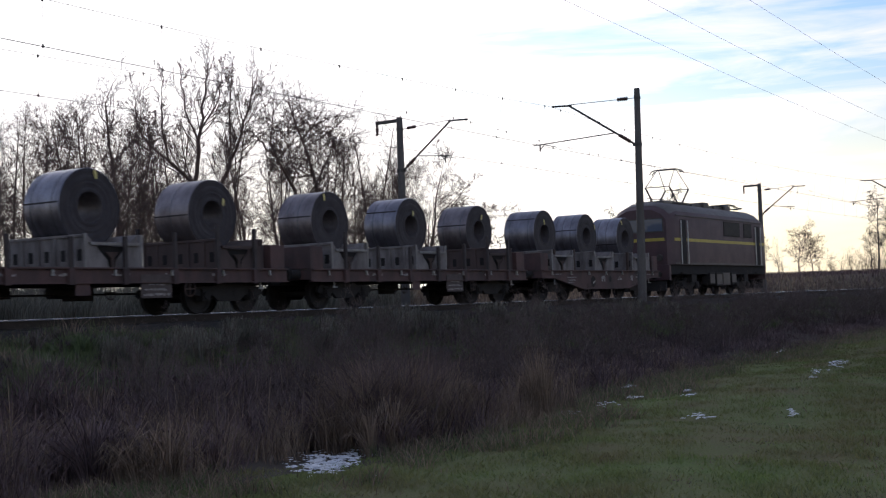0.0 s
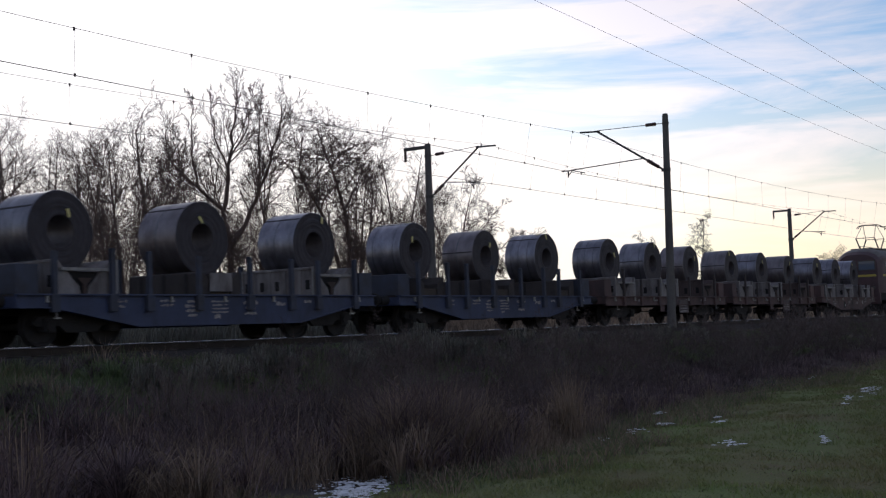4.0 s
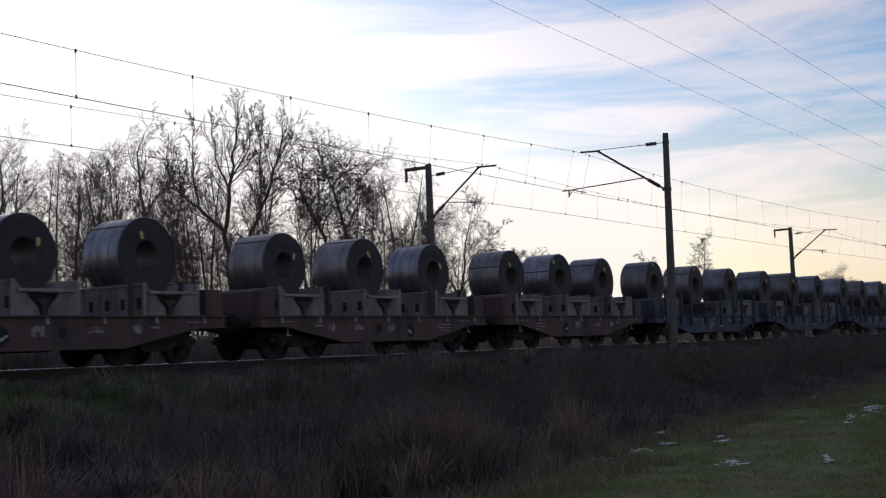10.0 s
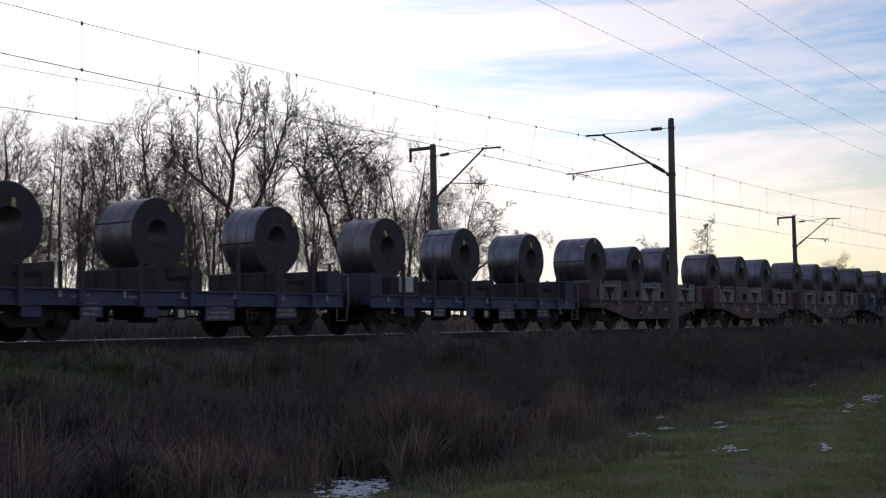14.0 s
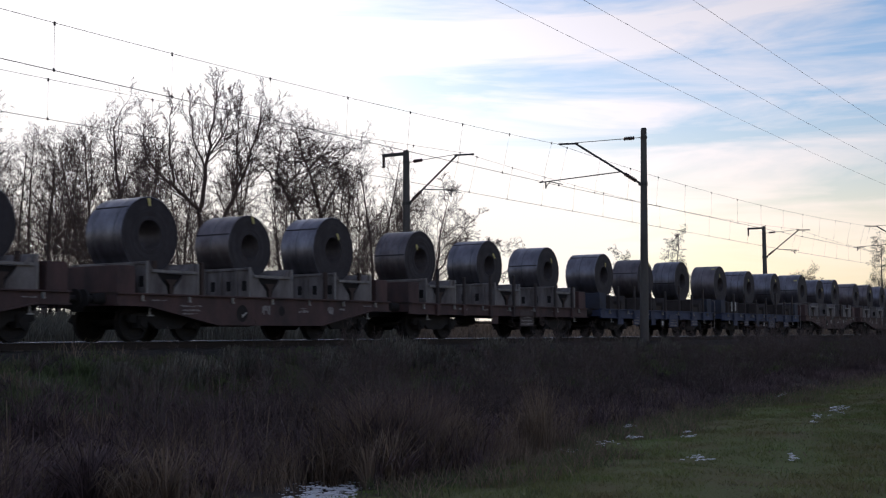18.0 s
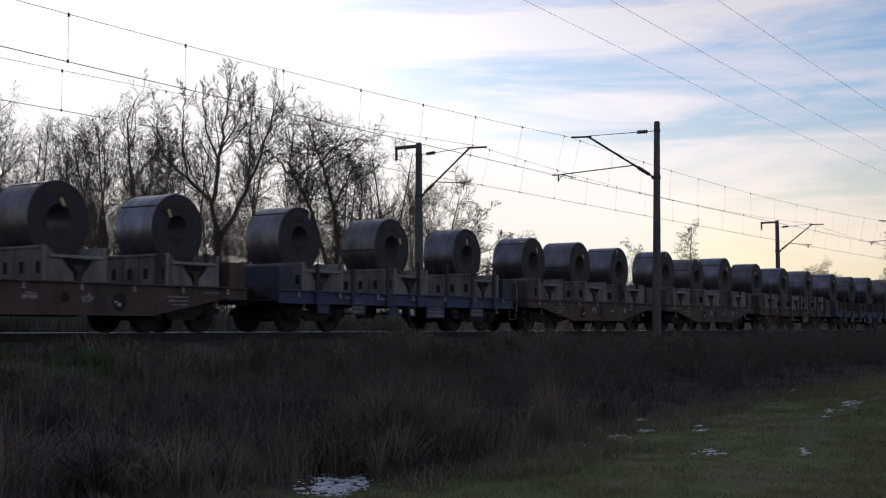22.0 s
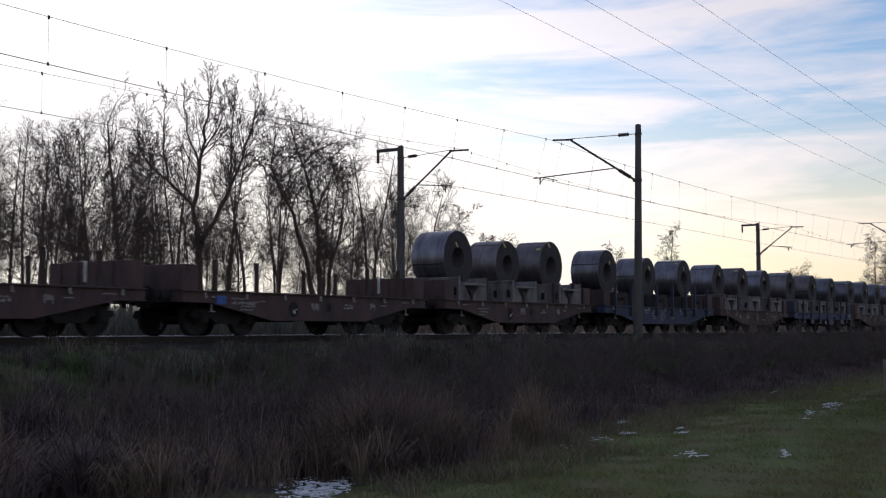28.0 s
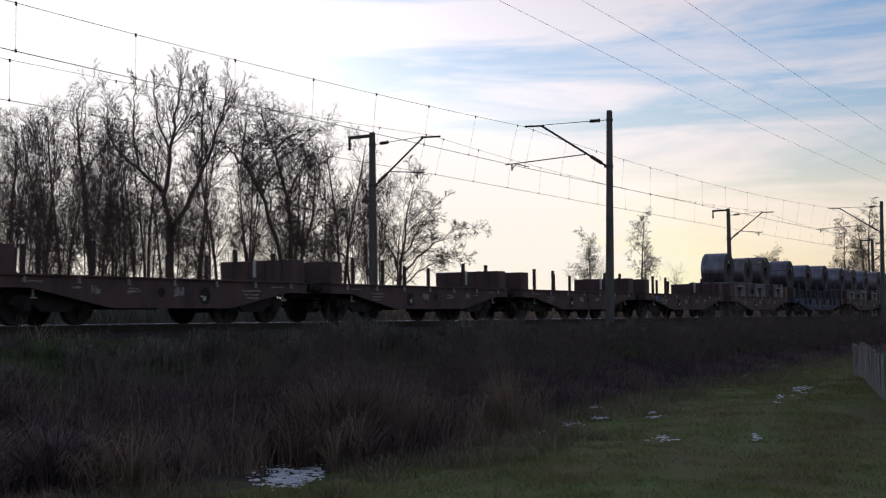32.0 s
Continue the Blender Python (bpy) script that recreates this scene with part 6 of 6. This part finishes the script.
spots = [(x + rng.normal(0, 0.2), y + rng.normal(0, 0.15), rng.uniform(0.55, 0.86)) for x, y in ((17.0, 16.7), (17.7, 17.2), (18.4, 16.8), (19.2, 17.1), (22.8, 17.0), (23.5, 17.3), (24.3, 16.8), (25.1, 17.2), (26.0, 17.0), (26.9, 17.4), (29.5, 17.3), (31.0, 17.0), (33.2, 17.3), (36.0, 17.2), (15.2, 16.4), (20.8, 16.3), (38.5, 17.4), (41.0, 17.0))]
tussocks("feathery_weeds", "weed", "grey-green feathery dead weeds on the railway bank", [(x + rng.normal(0, 0.3), y + rng.normal(0, 0.2), size * rng.uniform(0.6, 1.08)) for x, y, size in spots for k in range(11)], 80, 0.42, 0.017)
# railway bank
p = scatter(rng, 80000, 10, 100, 15, 21, lambda x, y: seen(x, y) and y < 19.6 and (patchy(x, y, 0.33, -0.05) or (x < 27 and patchy(x, y, 0.5, -0.3))))
blades("bank_grass", "bankgrass", "green grass on the railway bank", rng, p, rng.uniform(0.08, 0.28, len(p)), np.full(len(p), 0.022), 0.8)
p = scatter(rng, 45000, 12, 110, 14.5, 20.6, lambda x, y: seen(x, y) and not patchy(x, y, 0.33, 0.05) and (x > 25 or y > 18.2 or patchy(x, y, 0.8, 0.2)))
blades("bank_weeds", "weed", "dead brown weeds on the railway bank", rng, p, rng.uniform(0.12, 0.4, len(p)) * np.where(p[:, 1] > 18.0, 0.5, 1.0), np.full(len(p), 0.02), 0.9)
c = scatter(rng, 1500, 13, 70, 15.0, 19.5, lambda x, y: seen(x, y) and patchy(x, y, 0.6, -0.1))
clumps("bank_grass_tufts", "bankgrass", "tufts of longer green grass on the railway bank", c[::2], 30, (0.2, 0.5), 0.016, 0.9)
clumps("bank_weed_tufts", "straw", "tufts of grey dry weeds on the railway bank", c[1::2], 22, (0.25, 0.6), 0.014, 0.9)
# dry field and brush beyond the tracks
p = scatter(rng, 44000, 45, 330, 33, 70, lambda x, y: y < 0.9 * x)
pale = p[:, 0] + rng.normal(0, 15, len(p)) < 135
blades("far_dry_grass", "straw", "pale dry grass beyond the second track", rng, p[pale], rng.uniform(0.35, 0.9, pale.sum()), np.full(pale.sum(), 0.05), 0.8)
blades("far_dry_grass", "reed", "brown dry grass far beyond the second track", rng, p[~pale], rng.uniform(0.3, 0.8, (~pale).sum()), np.full((~pale).sum(), 0.06), 0.8)
p = scatter(rng, 60000, 20, 95, 32.6, 40, lambda x, y: x < 1.45 * y + 3 * noise.noise((x * 0.3, y * 0.3, 5)))
blades("far_dead_stalks", "weed", "tall dead brown weeds beyond the second track", rng, p, rng.uniform(0.5, 1.35, len(p)), np.full(len(p), 0.035), 0.7)


def snow_patch(x, y, deep, wide, n, seed):
    """A broken patch of thin snow: flat crumbs lying in the grass, drawn out along the mown strip."""
    r = np.random.default_rng(seed)
    s = Shape()
    way = Vector((x, y)).normalized()
    for _ in range(int(n * (1.8 if x > 12 else 1.5))):
        tight = 2.6 if x < 12 else 3.4
        p, q = r.normal(0, deep / tight), r.normal(0, wide / tight)
        cx, cy = x + way.x * p - way.y * q, y + way.y * p + way.x * q
        if x < 12 and noise.noise((cx * 4.5, cy * 4.5, 1.0)) < -0.02:
            continue
        rad, zz = (0.008 if x < 12 else 0.014) + 0.034 * r.random() ** 2.5, height(cx, cy) + (r.uniform(0.03, 0.07) if x > 12 else r.uniform(0.0, 0.03))
        b, k = len(s.v), 7
        pts = [(rad * r.uniform(0.4, 1.3) * math.cos(a * 2 * math.pi / k), 1.4 * rad * r.uniform(0.4, 1.3) * math.sin(a * 2 * math.pi / k)) for a in range(k)]
        pts = [(cx + way.x * px - way.y * py, cy + way.y * px + way.x * py) for px, py in pts]
        s.v += [(px, py, zz - 0.004) for px, py in pts] + [(cx + (px - cx) * 0.8, cy + (py - cy) * 0.8, zz + r.uniform(0.001, 0.003)) for px, py in pts]
        s.f += [(b + i, b + (i + 1) % k, b + k + (i + 1) % k, b + k + i) for i in range(k)] + [tuple(b + k + i for i in range(k))]
    return tagged(new("snow_patch", quick_mesh("snow_patch", s, "snow")), "thin broken patch of old snow lying in the grass", "snow", "snow patches", "stuff")


for i, (x, y, deep, wide, n) in enumerate(((10.7, 8.5, 1.7, 0.46, 480), (10.1, 8.0, 0.8, 0.4, 130), (11.5, 8.75, 0.9, 0.34, 110), (20.9, 9.6, 0.6, 0.2, 10), (18.8, 8.5, 0.5, 0.3, 12), (17.1, 8.2, 0.6, 0.3, 11), (16.0, 8.2, 0.4, 0.3, 6), (15.5, 6.12, 0.4, 0.26, 13),
                                           (18.9, 7.6, 0.6, 0.22, 8), (19.9, 8.1, 0.3, 0.12, 4), (35.3, 11.4, 2.4, 0.3, 18), (27.3, 7.6, 1.8, 0.3, 24), (25.1, 7.45, 1.6, 0.16, 11), (16.5, 5.22, 0.6, 0.10, 7), (21.5, 6.4, 0.5, 0.1, 3))):
    snow_patch(x, y, deep, wide, n, 70 + i)


# ---- fence at the field's edge ----
def fence():
    fe = thing("board_fence", "weathered pale grey upright board fence at the edge of the grass", "fence")
    a, b = Vector((36.1, 8.6, 0)), Vector((13.0, 1.98, 0))
    n = 84
    d = (b - a) / n
    turn = math.degrees(math.atan2(d.y, d.x))
    board = Shape().prism([(-0.125, -0.05), (0.125, -0.05), (0.125, 0.84), (0.07, 0.86), (-0.125, 0.85)], -0.011, 0.011).mesh("board", M["fence"], False, 0.004)
    for i in range(n):
        q = a + d * i
        part("board", board, "fence", fe, "", pose(q.x, q.y, height(q.x, q.y) + random.uniform(-0.06, 0.04), random.uniform(-2, 2), random.uniform(-2, 2), turn))
    for i in range(0, n + 1, 10):
        q = a + d * i
        part("post", Shape().box(-0.05, 0.05, 0.04, 0.14, -0.3, 0.82), "fence", fe, "", pose(q.x, q.y, height(q.x, q.y), 0, 0, turn), bevel=0.01)
    for zz in (0.25, 0.65):
        part("fence_rail", Shape().tube([(a.x + 0.014, a.y - 0.048, height(a.x, a.y) + zz), (b.x + 0.014, b.y - 0.048, height(b.x, b.y) + zz)], 0.03, 6), "fence", fe)


fence()

# ---- sleepers ----
for track, y in ((near_track, TRACK), (far_track, FAR_TRACK)):
    sleeper = Shape().prism([(-0.13, -0.30), (0.13, -0.30), (0.10, -0.176), (-0.10, -0.176)], -1.25, 1.25).mesh("sleeper", M["concrete"], False, 0.01)
    for i in range(170):
        part("sleeper", sleeper, "concrete", track, "", pose(8 + i * 0.6, 0, random.uniform(-0.004, 0.004)))


def motions():
    for ob, u, turn in TRAIN:
        lift = ob.get("lift", 0.0)
        walk(ob, [(t, m @ pose(0, 0, lift, 0, 0, turn)) for t, m in travel(u)])
        # wheels roll while their vehicle is before the camera
        for bg in ob.children:
            for ws in bg.children:
                if ws.name.startswith("wheelset"):
                    base, rows = ws.matrix_basis.copy(), []
                    for i in range(481):
                        t = i / 15
                        x = 7.388 * t + 0.00739 * t * t
                        if 8 < u + x < 115:
                            rows.append((t, base @ pose(0, 0, 0, 0, (-1 if turn else 1) * math.degrees(x / 0.465) % 360, 0)))
                    rows = [(0.0, rows[0][1])] * (rows[0][0] > 0) + rows + [(32.0, rows[-1][1])] * (rows[-1][0] < 32)
                    walk(ws, rows)


motions()
